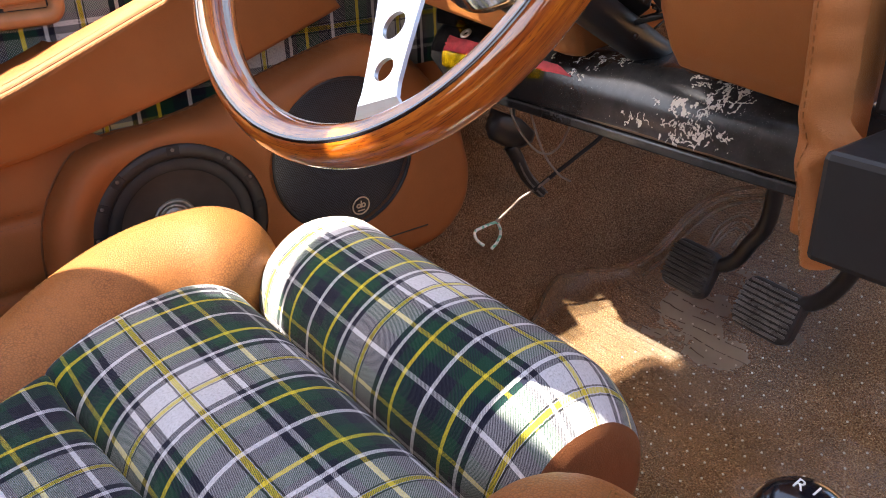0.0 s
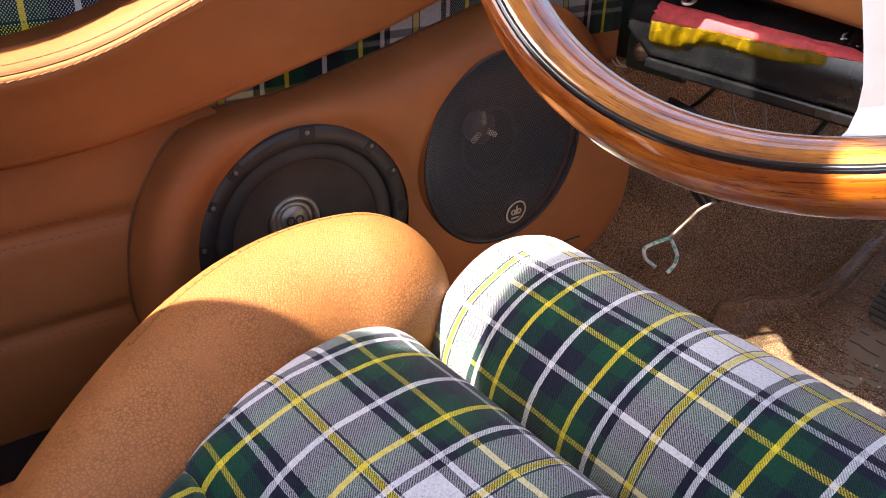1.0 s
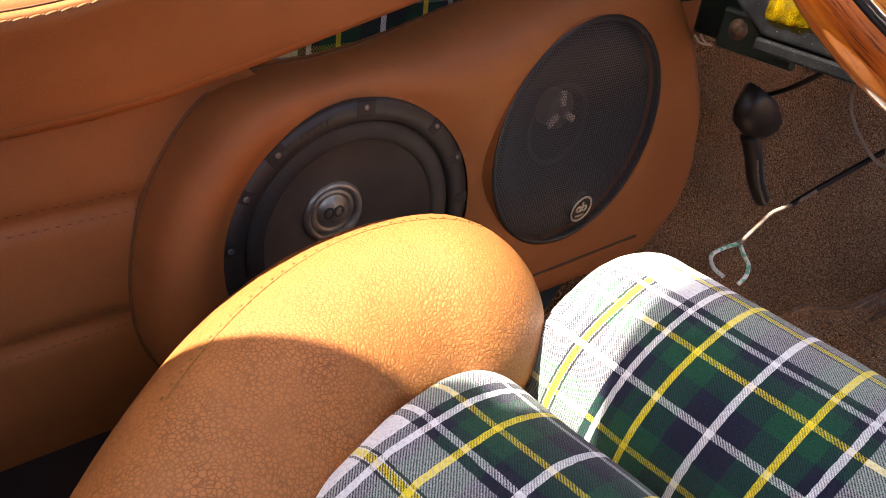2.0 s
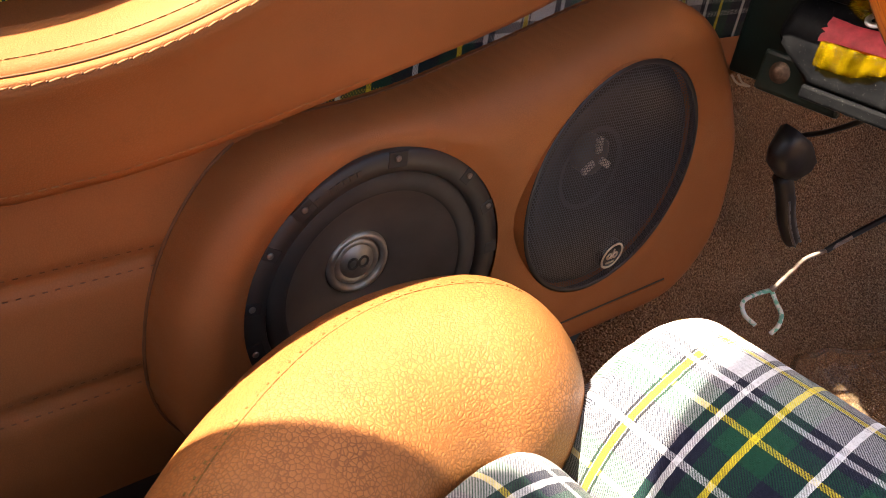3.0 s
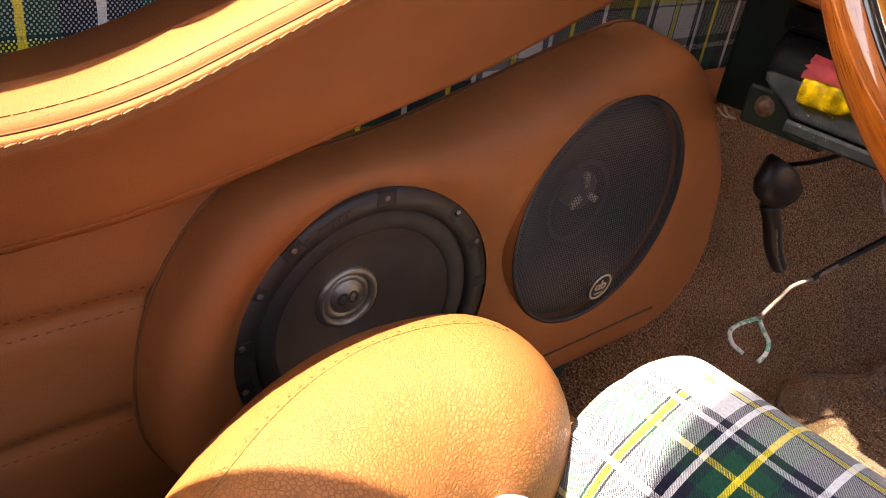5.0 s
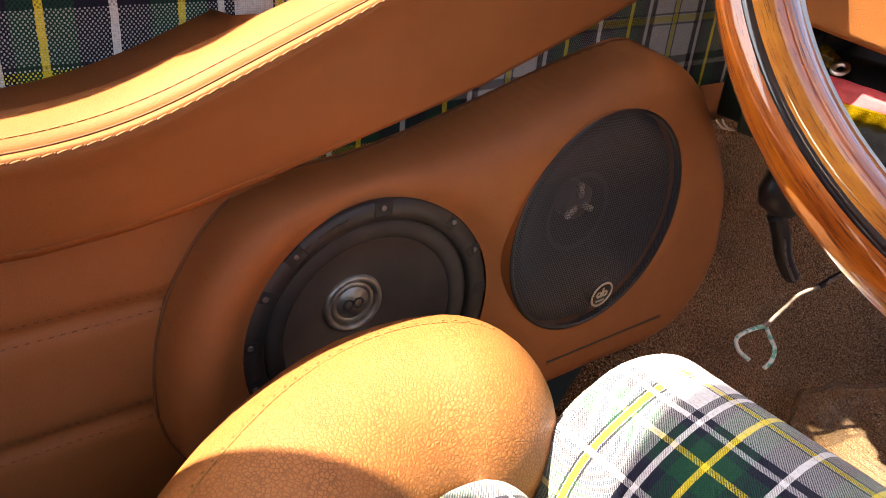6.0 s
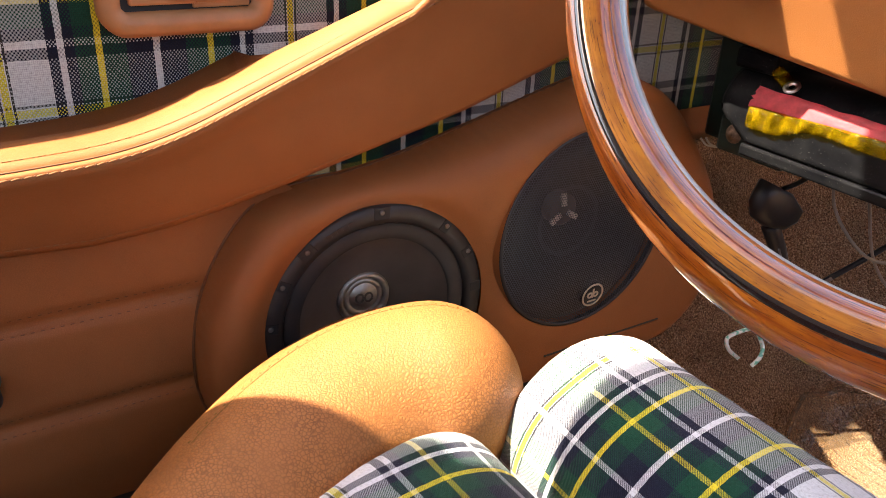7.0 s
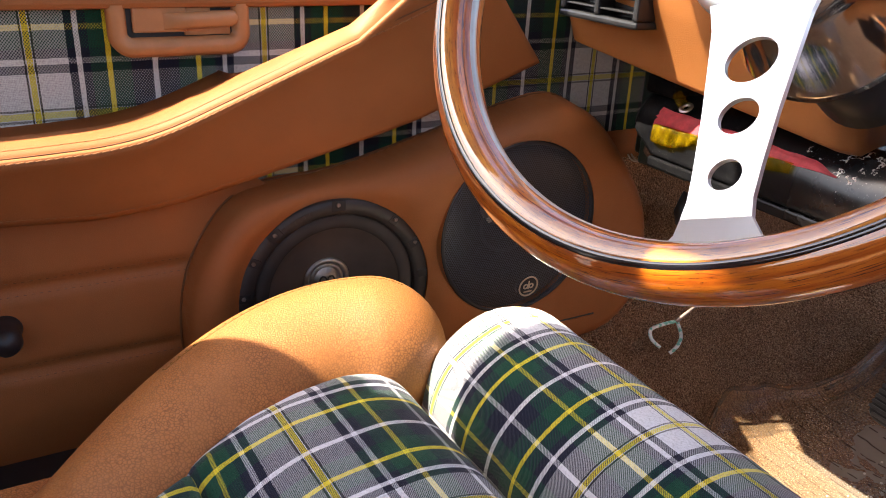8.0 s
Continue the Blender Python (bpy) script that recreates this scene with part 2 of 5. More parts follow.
def chipped_mat():
    m, t, b = nodes_of("chipped_black_paint")
    co = spot(t)
    st = node(t, "ShaderNodeMapping", {"Vector": co, "Scale": (0.75, 1.0, 1.25)}).outputs[0]
    patch = grain(t, st, 22.0, 2.0, 0.5)
    chips = grain(t, node(t, "ShaderNodeMapping", {"Vector": co, "Location": (3.1, 1.7, 0.4), "Scale": (1.0, 1.0, 0.6)}).outputs[0], 150.0, 6.0, 0.62)
    xyz = node(t, "ShaderNodeSeparateXYZ", {0: co})
    along = ramp(t, xyz.outputs["X"], [(0.045, (0.45,) * 3), (0.085, (0.0,) * 3), (0.19, (0.05,) * 3), (0.27, (0.45,) * 3), (0.35, (0.80,) * 3), (0.43, (0.78,) * 3), (0.465, (0.0,) * 3)])
    low = ramp(t, calc(t, "ABSOLUTE", calc(t, "SUBTRACT", calc(t, "MULTIPLY_ADD", patch, 0.02, xyz.outputs["Z"]), 0.275)), [(0.004, (1.0,) * 3), (0.014, (0.0,) * 3)])
    where = calc(t, "ADD", calc(t, "MULTIPLY", patch, 0.40), calc(t, "MULTIPLY", along, calc(t, "MULTIPLY_ADD", low, 0.09, 0.12)))
    flakes = ramp(t, calc(t, "ADD", where, calc(t, "MULTIPLY", chips, 0.6)), [(0.696, (0.0,) * 3), (0.704, (1.0,) * 3)])
    curl = calc(t, "ABSOLUTE", calc(t, "SUBTRACT", grain(t, node(t, "ShaderNodeMapping", {"Vector": co, "Location": (1.3, 0.2, 2.2)}).outputs[0], 95.0, 4.0, 0.55), 0.5))
    curl = calc(t, "MULTIPLY", calc(t, "LESS_THAN", curl, 0.020), calc(t, "GREATER_THAN", calc(t, "ADD", where, calc(t, "MULTIPLY", grain(t, co, 60.0, 2.0), 0.3)), 0.485))
    mask = calc(t, "MAXIMUM", flakes, curl)
    dust = grain(t, co, 50.0, 6.0, 0.7)
    paint = ramp(t, dust, [(0.35, (0.004, 0.004, 0.005)), (0.62, (0.009, 0.009, 0.010)), (0.85, (0.045, 0.042, 0.038))])
    # grey mixed into the paint along x for the tube's broad sky reflection
    pale_sheen = ramp(t, xyz.outputs["X"], [(0.25, (0.0,) * 3), (0.36, (0.45,) * 3), (0.47, (0.2,) * 3)])
    paint = blend(t, calc(t, "MULTIPLY", pale_sheen, dust), paint, (0.19, 0.187, 0.184))
    specks = calc(t, "GREATER_THAN", calc(t, "MULTIPLY_ADD", patch, 0.16, grain(t, co, 900.0, 2.0, 0.5)), 0.785)
    paint = blend(t, calc(t, "MULTIPLY", specks, 0.35), paint, (0.30, 0.285, 0.26))
    rust = calc(t, "MULTIPLY", calc(t, "COMPARE", calc(t, "MULTIPLY_ADD", patch, 0.003, xyz.outputs["Z"]), 0.2581, 0.0016), ramp(t, xyz.outputs["X"], [(0.28, (0.0,) * 3), (0.34, (0.8,) * 3), (0.44, (0.7,) * 3), (0.52, (0.2,) * 3)]))
    paint = blend(t, calc(t, "MULTIPLY", rust, grain(t, co, 35.0, 4.0)), paint, (0.42, 0.24, 0.12))
    t.links.new(blend(t, mask, paint, (0.70, 0.66, 0.58)), b.inputs["Base Color"])
    matt = ramp(t, xyz.outputs["X"], [(0.15, (0.42,) * 3), (0.27, (0.23,) * 3)])
    t.links.new(calc(t, "MAXIMUM", calc(t, "MULTIPLY", mask, 0.57), matt), b.inputs["Roughness"])
    t.links.new(ramp(t, xyz.outputs["X"], [(0.17, (0.05,) * 3), (0.30, (0.55,) * 3)]), b.inputs["Specular IOR Level"])
    bumped(t, b, calc(t, "SUBTRACT", calc(t, "MULTIPLY", dust, 0.3), mask), 0.5, 0.0006)
    return m


chipped = chipped_mat()


def carpet_mat():
    m, t, b = nodes_of("brown_carpet")
    co = spot(t)
    loops = node(t, "ShaderNodeTexVoronoi", {"Vector": co, "Scale": 420.0}, feature="F1")
    base = ramp(t, grain(t, co, 640.0, 2.0), [(0.30, (0.095, 0.054, 0.030)), (0.50, (0.31, 0.178, 0.098)), (0.70, (0.60, 0.41, 0.25))])
    wear_light = ramp(t, grain(t, co, 7.0, 3.0), [(0.35, (0.72, 0.70, 0.70)), (0.7, (1.1, 1.05, 1.0))])
    t.links.new(blend(t, 1.0, base, wear_light, "MULTIPLY"), b.inputs["Base Color"])
    b.inputs["Roughness"].default_value = 0.95
    b.inputs["Specular IOR Level"].default_value = 0.1
    bumped(t, b, calc(t, "SUBTRACT", grain(t, co, 350.0, 3.0), loops.outputs["Distance"]), 0.9, 0.003)
    return m


carpet = carpet_mat()


def clear_mat():
    m, t, b = nodes_of("clear_vinyl")
    out = t.nodes["Material Output"]
    co = spot(t)
    haze = ramp(t, grain(t, co, 16.0, 4.0, 0.6), [(0.35, (0.22,) * 3), (0.75, (0.46,) * 3)])
    b.inputs["Base Color"].default_value = (0.46, 0.35, 0.24, 1)
    b.inputs["Roughness"].default_value = 0.16
    b.inputs["Specular IOR Level"].default_value = 0.6
    ridge = calc(t, "POWER", calc(t, "ABSOLUTE", calc(t, "SINE", calc(t, "MULTIPLY", calc(t, "ADD", node(t, "ShaderNodeSeparateXYZ", {0: co}).outputs["Y"], calc(t, "MULTIPLY", grain(t, co, 14.0), 0.012)), math.pi / 0.0115))), 60.0)
    ridge = calc(t, "MULTIPLY", ridge, calc(t, "GREATER_THAN", grain(t, co, 90.0, 2.0), 0.46))
    ridge = calc(t, "MULTIPLY", ridge, ramp(t, node(t, "ShaderNodeSeparateXYZ", {0: co}).outputs["X"], [(0.30, (1.0,) * 3), (0.40, (0.25,) * 3), (0.46, (0.0,) * 3)]))
    bumped(t, b, calc(t, "ADD", grain(t, co, 30.0, 3.0), calc(t, "MULTIPLY", ridge, 0.12)), 0.45, 0.004)
    # whitish reflections painted into the vinyl: streaks, and a brighter patch near the pedals
    streak_co = node(t, "ShaderNodeMapping", {"Vector": co, "Rotation": (0.0, 0.0, 0.7), "Scale": (7.0, 24.0, 7.0)}).outputs[0]
    sheen_mask = ramp(t, calc(t, "MULTIPLY_ADD", grain(t, co, 6.0, 2.0), 0.5, calc(t, "MULTIPLY", grain(t, streak_co, 1.0, 5.0, 0.6), 0.5)), [(0.50, (0.0,) * 3), (0.66, (0.8,) * 3)])
    pedal_dist = node(t, "ShaderNodeVectorMath", {0: co, 1: (0.30, 0.50, -0.03)}, operation="DISTANCE").outputs["Value"]
    pedal_sheen = ramp(t, calc(t, "ADD", pedal_dist, calc(t, "MULTIPLY", calc(t, "SUBTRACT", grain(t, streak_co, 1.5, 4.0), 0.5), 0.10)), [(0.06, (0.75,) * 3), (0.19, (0.0,) * 3)])
    sheen_mask = blend(t, 1.0, sheen_mask, pedal_sheen, "LIGHTEN")
    wear_light = blend(t, sheen_mask, (0.30, 0.175, 0.085), (0.43, 0.375, 0.31))
    t.links.new(blend(t, ridge, wear_light, (0.06, 0.045, 0.035)), b.inputs["Base Color"])
    haze = blend(t, calc(t, "MULTIPLY", node(t, "ShaderNodeRGBToBW", {0: sheen_mask}).outputs[0], 0.5), haze, (0.85, 0.85, 0.85))
    haze = node(t, "ShaderNodeMath", {0: node(t, "ShaderNodeRGBToBW", {0: haze}).outputs[0], 1: calc(t, "MULTIPLY", ridge, 0.3)}, operation="ADD").outputs[0]
    clear = node(t, "ShaderNodeBsdfTransparent", {"Color": (0.93, 0.90, 0.86, 1)})
    mix = node(t, "ShaderNodeMixShader", {0: haze, 1: clear.outputs[0], 2: b.outputs[0]})
    t.links.new(mix.outputs[0], out.inputs["Surface"])
    return m


clear_vinyl = clear_mat()


def yellow_clear_mat():
    m, t, b = nodes_of("yellow_clear_plastic")
    b.inputs["Base Color"].default_value = (0.38, 0.24, 0.006, 1)
    b.inputs["Roughness"].default_value = 0.10
    b.inputs["Specular IOR Level"].default_value = 0.8
    bumped(t, b, grain(t, spot(t), 160.0, 3.0), 0.35, 0.001)
    thick = ramp(t, grain(t, spot(t), 110.0, 3.0), [(0.35, (0.10,) * 3), (0.65, (0.42,) * 3)])
    clear = node(t, "ShaderNodeBsdfTransparent", {"Color": (0.85, 0.62, 0.05, 1)})
    mix = node(t, "ShaderNodeMixShader", {0: node(t, "ShaderNodeRGBToBW", {0: thick}).outputs[0], 1: clear.outputs[0], 2: b.outputs[0]})
    t.links.new(mix.outputs[0], t.nodes["Material Output"].inputs["Surface"])
    return m


yellow_clear = yellow_clear_mat()


def mesh_grille_mat():
    m, t, b = nodes_of("perforated_black_steel")
    out = t.nodes["Material Output"]
    uv = node(t, "ShaderNodeSeparateXYZ", {0: spot(t, "UV")})
    pitch = 0.0021
    d = []
    for off in (0.0, 0.5):
        fu = calc(t, "SUBTRACT", calc(t, "FRACT", calc(t, "ADD", calc(t, "DIVIDE", uv.outputs["X"], pitch), off + 200)), 0.5)
        fv = calc(t, "SUBTRACT", calc(t, "FRACT", calc(t, "ADD", calc(t, "DIVIDE", uv.outputs["Y"], pitch * 1.732), off + 200)), 0.5)
        fv = calc(t, "MULTIPLY", fv, 1.732)
        d.append(calc(t, "ADD", calc(t, "MULTIPLY", fu, fu), calc(t, "MULTIPLY", fv, fv)))
    hole = calc(t, "LESS_THAN", calc(t, "MINIMUM", d[0], d[1]), 0.155)
    b.inputs["Base Color"].default_value = (0.046, 0.054, 0.070, 1)
    b.inputs["Roughness"].default_value = 0.36
    clear = node(t, "ShaderNodeBsdfTransparent")
    mix = node(t, "ShaderNodeMixShader", {0: hole, 1: b.outputs[0], 2: clear.outputs[0]})
    t.links.new(mix.outputs[0], out.inputs["Surface"])
    return m


grille_steel = mesh_grille_mat()


# ---- mesh helpers ----
def solid(name, verts, faces, mat, parent=None, label="", uv=None, smooth=True):
    me = bpy.data.meshes.new(name)
    me.from_pydata([tuple(v) for v in verts], [], faces)
    if uv is not None:
        lay = me.uv_layers.new(name="UVMap")
        for lp in me.loops:
            lay.data[lp.index].uv = uv[lp.vertex_index]
    bm = bmesh.new()
    bm.from_mesh(me)
    bmesh.ops.recalc_face_normals(bm, faces=bm.faces)
    for f in bm.faces:
        f.smooth = smooth
    bm.to_mesh(me)
    bm.free()
    me.materials.append(mat)
    ob = new(name, me)
    if parent is not None:
        ob.parent = parent
    if label:
        ob["label"] = label
    return ob


def part(name, bm, mat, parent=None, label="", smooth=False):
    me = bpy.data.meshes.new(name)
    bmesh.ops.recalc_face_normals(bm, faces=bm.faces)
    for f in bm.faces:
        f.smooth = smooth
    bm.to_mesh(me)
    bm.free()
    me.materials.append(mat)
    ob = new(name, me)
    if parent is not None:
        ob.parent = parent
    if label:
        ob["label"] = label
    return ob


def thing(name, label, category, group="", kind=""):
    return tagged(new(name), label, category, group, kind)


def sheet(fn, nu, nv, wrap_u=False, wrap_v=False, uvfn=None):
    """A grid of fn(a, b), a and b from 0 to 1: verts, faces, uvs."""
    cu, cv = (nu if wrap_u else nu + 1), (nv if wrap_v else nv + 1)
    verts, uvs = [], []
    for i in range(cu):
        for j in range(cv):
            verts.append(fn(i / nu, j / nv))
            uvs.append(uvfn(i / nu, j / nv) if uvfn else (i / nu, j / nv))
    faces = []
    for i in range(nu):
        for j in range(nv):
            a, b2 = i % cu, (i + 1) % cu
            c, d = j % cv, (j + 1) % cv
            faces.append((a * cv + c, b2 * cv + c, b2 * cv + d, a * cv + d))
    return verts, faces, uvs


def lerp(xs, ys, x):
    return float(np.interp(x, xs, ys))


def smooth_line(pts, n):
    """Points along a Catmull-Rom line through pts."""
    p = [Vector(q) for q in pts]
    p = [2 * p[0] - p[1]] + p + [2 * p[-1] - p[-2]]
    out = []
    for k in range(n + 1):
        s = k / n * (len(p) - 3)
        i = min(int(s), len(p) - 4)
        f = s - i
        a, b2, c, d = p[i:i + 4]
        out.append(0.5 * ((2 * b2) + (c - a) * f + (2 * a - 5 * b2 + 4 * c - d) * f * f + (3 * b2 - a - 3 * c + d) * f ** 3))
    return out


def rod(name, pts, radius, mat, parent=None, label="", n=24, sides=8, taper=1.0):
    line = smooth_line(pts, n) if len(pts) > 2 else [Vector(pts[0]).lerp(Vector(pts[1]), k / n) for k in range(n + 1)]
    verts, faces = [], []
    up = Vector((0.13, 0.29, 0.95))
    for k, p in enumerate(line):
        d = (line[min(k + 1, n)] - line[max(k - 1, 0)]).normalized()
        a = d.cross(up).normalized()
        b2 = a.cross(d)
        r = radius * (1 + (taper - 1) * k / n)
        verts += [p + r * (a * math.cos(2 * math.pi * i / sides) + b2 * math.sin(2 * math.pi * i / sides)) for i in range(sides)]
    for k in range(n):
        for i in range(sides):
            j = (i + 1) % sides
            faces.append((k * sides + i, k * sides + j, (k + 1) * sides + j, (k + 1) * sides + i))
    faces += [tuple(range(sides)), tuple(n * sides + i for i in range(sides))]
    return solid(name, verts, faces, mat, parent, label)


def box(bm, x0, x1, y0, y1, z0, z1, m=None, bevel=0.0):
    r = bmesh.ops.create_cube(bm, size=1.0)
    mat = Matrix.LocRotScale(((x0 + x1) / 2, (y0 + y1) / 2, (z0 + z1) / 2), None, (x1 - x0, y1 - y0, z1 - z0))
    bmesh.ops.transform(bm, matrix=(m @ mat if m else mat), verts=r["verts"])
    if bevel:
        es = {e for v in r["verts"] for e in v.link_edges}
        bmesh.ops.bevel(bm, geom=list(es), offset=bevel, segments=2, profile=0.5, affect="EDGES")


def block(name, x0, x1, y0, y1, z0, z1, mat, parent=None, label="", bevel=0.002, m=None):
    bm = bmesh.new()
    box(bm, x0, x1, y0, y1, z0, z1, m, bevel)
    return part(name, bm, mat, parent, label)


def turned(name, profile, m, mat, parent=None, label="", n=64, squash=1.0):
    """A profile of (radius, height) turned about the local z of m."""
    def at(a, b2):
        k = b2 * (len(profile) - 1)
        i = min(int(k), len(profile) - 2)
        f = k - i
        r = profile[i][0] * (1 - f) + profile[i + 1][0] * f
        h = profile[i][1] * (1 - f) + profile[i + 1][1] * f
        return m @ Vector((r * math.cos(2 * math.pi * a), squash * r * math.sin(2 * math.pi * a), h))
    v, f, u = sheet(at, n, len(profile) - 1, wrap_u=True)
    return solid(name, v, f, mat, parent, label)


def stitches(name, line, length, gap, width, mat, parent, lift=(0, 0, 0)):
    """A row of short sewn threads along a line of points."""
    bm = bmesh.new()
    acc, pos = 0.0, []
    pts = [Vector(p) + Vector(lift) for p in line]
    dist = [0.0]
    for a, b2 in zip(pts, pts[1:]):
        dist.append(dist[-1] + (b2 - a).length)

    def at(s):
        s = min(max(s, 0), dist[-1])
        i = int(np.searchsorted(dist, s, side="right")) - 1
        i = min(i, len(pts) - 2)
        f = (s - dist[i]) / max(dist[i + 1] - dist[i], 1e-9)
        return pts[i].lerp(pts[i + 1], f)
    s = 0.0
    while s + length < dist[-1]:
        a, b2 = at(s), at(s + length)
        d = (b2 - a)
        q = d.to_track_quat("X", "Z").to_matrix().to_4x4()
        r = bmesh.ops.create_cube(bm, size=1.0)
        bmesh.ops.transform(bm, matrix=Matrix.Translation((a + b2) / 2) @ q @ Matrix.Diagonal((d.length, width, width * 0.7, 1)), verts=r["verts"])
        s += length + gap
    return part(name, bm, mat, parent)


# ---- the shell of the car ----
FLOOR = -0.075


def floor_z(x, y):
    z = FLOOR
    if x < 0.19:
        z += 0.055 * ((0.19 - x) / 0.105) ** 2 * max(0.0, min(1.0, (y - 0.16) / 0.12))
    if y > 0.44:
        z += 0.75 * (math.sqrt((y - 0.44) ** 2 + 0.0016) - 0.04 + (y - 0.44)) / 2
    z += 0.003 * noise.noise(Vector((x * 14, y * 14, 0)))
    return min(z, 0.42)


X0, X1, Y0, Y1 = -0.04, 1.25, -0.95, 0.95


def floor_pt(a, b2):
    x = X0 + 0.045 + (X1 - X0 - 0.05) * a ** 1.6
    y = Y0 + (Y1 - Y0) * b2
    return (x, y, floor_z(x, y))


v, f, u = sheet(floor_pt, 90, 130)
tagged(solid("floor", v, f, carpet), "brown loop carpet over the car's floor, toe board and kick side", "carpet", kind="structure")



def kick_pt(a, b2):
    y = 0.30 + 0.65 * a
    z = 0.02 + 0.20 * b2
    return (0.012 - 0.012 * b2 + 0.05 * max(0.0, 1 - b2 * 5) ** 2 + 0.002 * noise.noise(Vector((y * 20, z * 20, 4))), y, z)


v, f, u = sheet(kick_pt, 60, 30)
tagged(solid("kick_side", v, f, carpet), "brown carpet turned up the kick side", "carpet", kind="structure")
tagged(block("wall_left", -0.075, -0.03, 0.42, 0.95, -0.15, 0.42, body_paint), "dark painted body side ahead of the door", "wall", kind="structure")
block("wall_right", 1.25, 1.29, -0.95, 0.95, -0.15, 0.46, door_leather)
tagged(bpy.data.objects["wall_right"], "tan trimmed far side of the car below its windows", "wall", kind="structure")
# unseen rear wall; the window gap is sized for fill on the seat
bm = bmesh.new()
for bx in ((-0.06, 1.25, -0.15, 0.42), (-0.06, 1.25, 0.86, 0.93), (-0.06, 0.38, 0.42, 0.86), (1.08, 1.25, 0.42, 0.86)):
    box(bm, bx[0], bx[1], -0.99, -0.95, bx[2], bx[3])
tagged(part("wall_rear", bm, door_leather), "unseen tan rear wall, its window opening added to let in fill light", "wall", kind="structure")
tagged(block("wall_front", -0.06, 1.25, 0.95, 0.99, -0.15, 0.42, body_paint), "dark painted bulkhead ahead of the toe board", "wall", kind="structure")

# unseen roof; its opening and notch are cut to place the sun patches
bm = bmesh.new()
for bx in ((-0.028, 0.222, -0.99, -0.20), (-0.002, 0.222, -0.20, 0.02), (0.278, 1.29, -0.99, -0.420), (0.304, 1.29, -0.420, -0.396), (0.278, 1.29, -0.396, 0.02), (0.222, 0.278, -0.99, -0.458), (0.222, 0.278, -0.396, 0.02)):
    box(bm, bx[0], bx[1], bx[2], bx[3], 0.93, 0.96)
tagged(part("ceiling", bm, headliner), "unseen pale roof, its opening and edges cut to shape the sun patches", "ceiling", kind="structure")
# unseen pillars; the rear one's edge is set to cast the bolster's shadow
bm = bmesh.new()
y_low, y_high = -0.405, -0.545
vs = [(-0.06, y_low, 0.38), (-0.03, y_low, 0.38), (-0.03, -0.95, 0.38), (-0.06, -0.95, 0.38),
      (-0.06, y_high, 0.965), (-0.024, y_high, 0.965), (-0.024, -0.95, 0.965), (-0.06, -0.95, 0.965)]
vv = [bm.verts.new(q) for q in vs]
for q in ((0, 1, 2, 3), (4, 5, 6, 7), (0, 1, 5, 4), (1, 2, 6, 5), (2, 3, 7, 6), (3, 0, 4, 7)):
    bm.faces.new([vv[i] for i in q])
tagged(part("pillar", bm, headliner), "unseen slanting post behind the side window, added to shade the bolster", "pillar", kind="structure")
rod("windscreen_pillar", [(-0.04, 0.02, 0.94), (-0.04, 0.60, 0.42)], 0.025, headliner)
tagged(bpy.data.objects["windscreen_pillar"], "slim windscreen pillar", "pillar", kind="structure")
bm = bmesh.new()
bmesh.ops.create_grid(bm, x_segments=2, y_segments=2, size=400.0)
bmesh.ops.translate(bm, vec=(0, 0, -0.45), verts=bm.verts)
tagged(part("ground", bm, asphalt), "grey asphalt outside the car", "ground", kind="structure")

# ---- the door ----
door = thing("door_1", "car door trimmed in tan leather and green tartan cloth", "door", kind="structure")
ARM_Y = (-0.75, -0.255, -0.195, -0.155, -0.125, -0.080, -0.025, 0.028, 0.060, 0.109, 0.134, 0.19)
ARM_LOW = (0.234, 0.232, 0.2285, 0.2315, 0.236, 0.246, 0.2595, 0.2725, 0.281, 0.2975, 0.306, 0.326)
SEW_Y = (-0.75, -0.25, -0.217, -0.18, -0.144, -0.104, -0.062, -0.018, 0.029, 0.12)
SEW_Z = (0.280, 0.288, 0.289, 0.291, 0.299, 0.315, 0.332, 0.350, 0.369, 0.404)


def arm_low(y):
    return lerp(ARM_Y, ARM_LOW, y)


def arm_sew(y):
    return sum(lerp(SEW_Y, SEW_Z, y + k * 0.008) for k in (-2, -1, 0, 1, 2)) / 5


# tartan cloth and lower panel of the door
PLAID_X = -0.022


def cloth_pt(a, b2):
    y, z = -0.75 + 1.14 * a, 0.23 + 0.145 * b2
    return (PLAID_X + 0.0015 * noise.noise(Vector((y * 9, z * 9, 2))), y, z)


def cloth_uv(a, b2):
    return ((-0.75 + 1.14 * a + 0.140) * 0.90, -0.0462 + (0.23 + 0.145 * b2 - 0.3375) * 0.755)


v, f, u = sheet(cloth_pt, 60, 10, uvfn=cloth_uv)
solid("cloth_panel", v, f, door_tartan, door, "green, navy, white and yellow tartan cloth", uv=u)


def low_pt(a, b2):
    y = -0.75 + 1.15 * a
    z = -0.06 + (0.06 + lerp((-0.098, -0.066, -0.03, 0.22, 0.27), (0.262, 0.232, 0.220, 0.220, 0.245), y)) * b2
    puff = 0.0
    for s in (0.102, 0.172):
        puff -= 0.0045 * math.exp(-((z - s) / 0.006) ** 2)
    return (-0.014 + puff - 0.010 * max(0, (0.06 - z)) / 0.06, y, z)


v, f, u = sheet(low_pt, 40, 90)
solid("lower_panel", v, f, door_leather, door, "padded tan leather with two sewn seams")
for zz in (0.096, 0.108, 0.167, 0.178):
    stitches("stitching", [(-0.0155, -0.7, zz), (-0.0155, -0.12, zz)], 0.0022, 0.0034, 0.0006, seam_thread, door)
block("top_rail", -0.024, -0.012, -0.75, 0.13, 0.373, 0.388, door_leather, door, bevel=0.004)
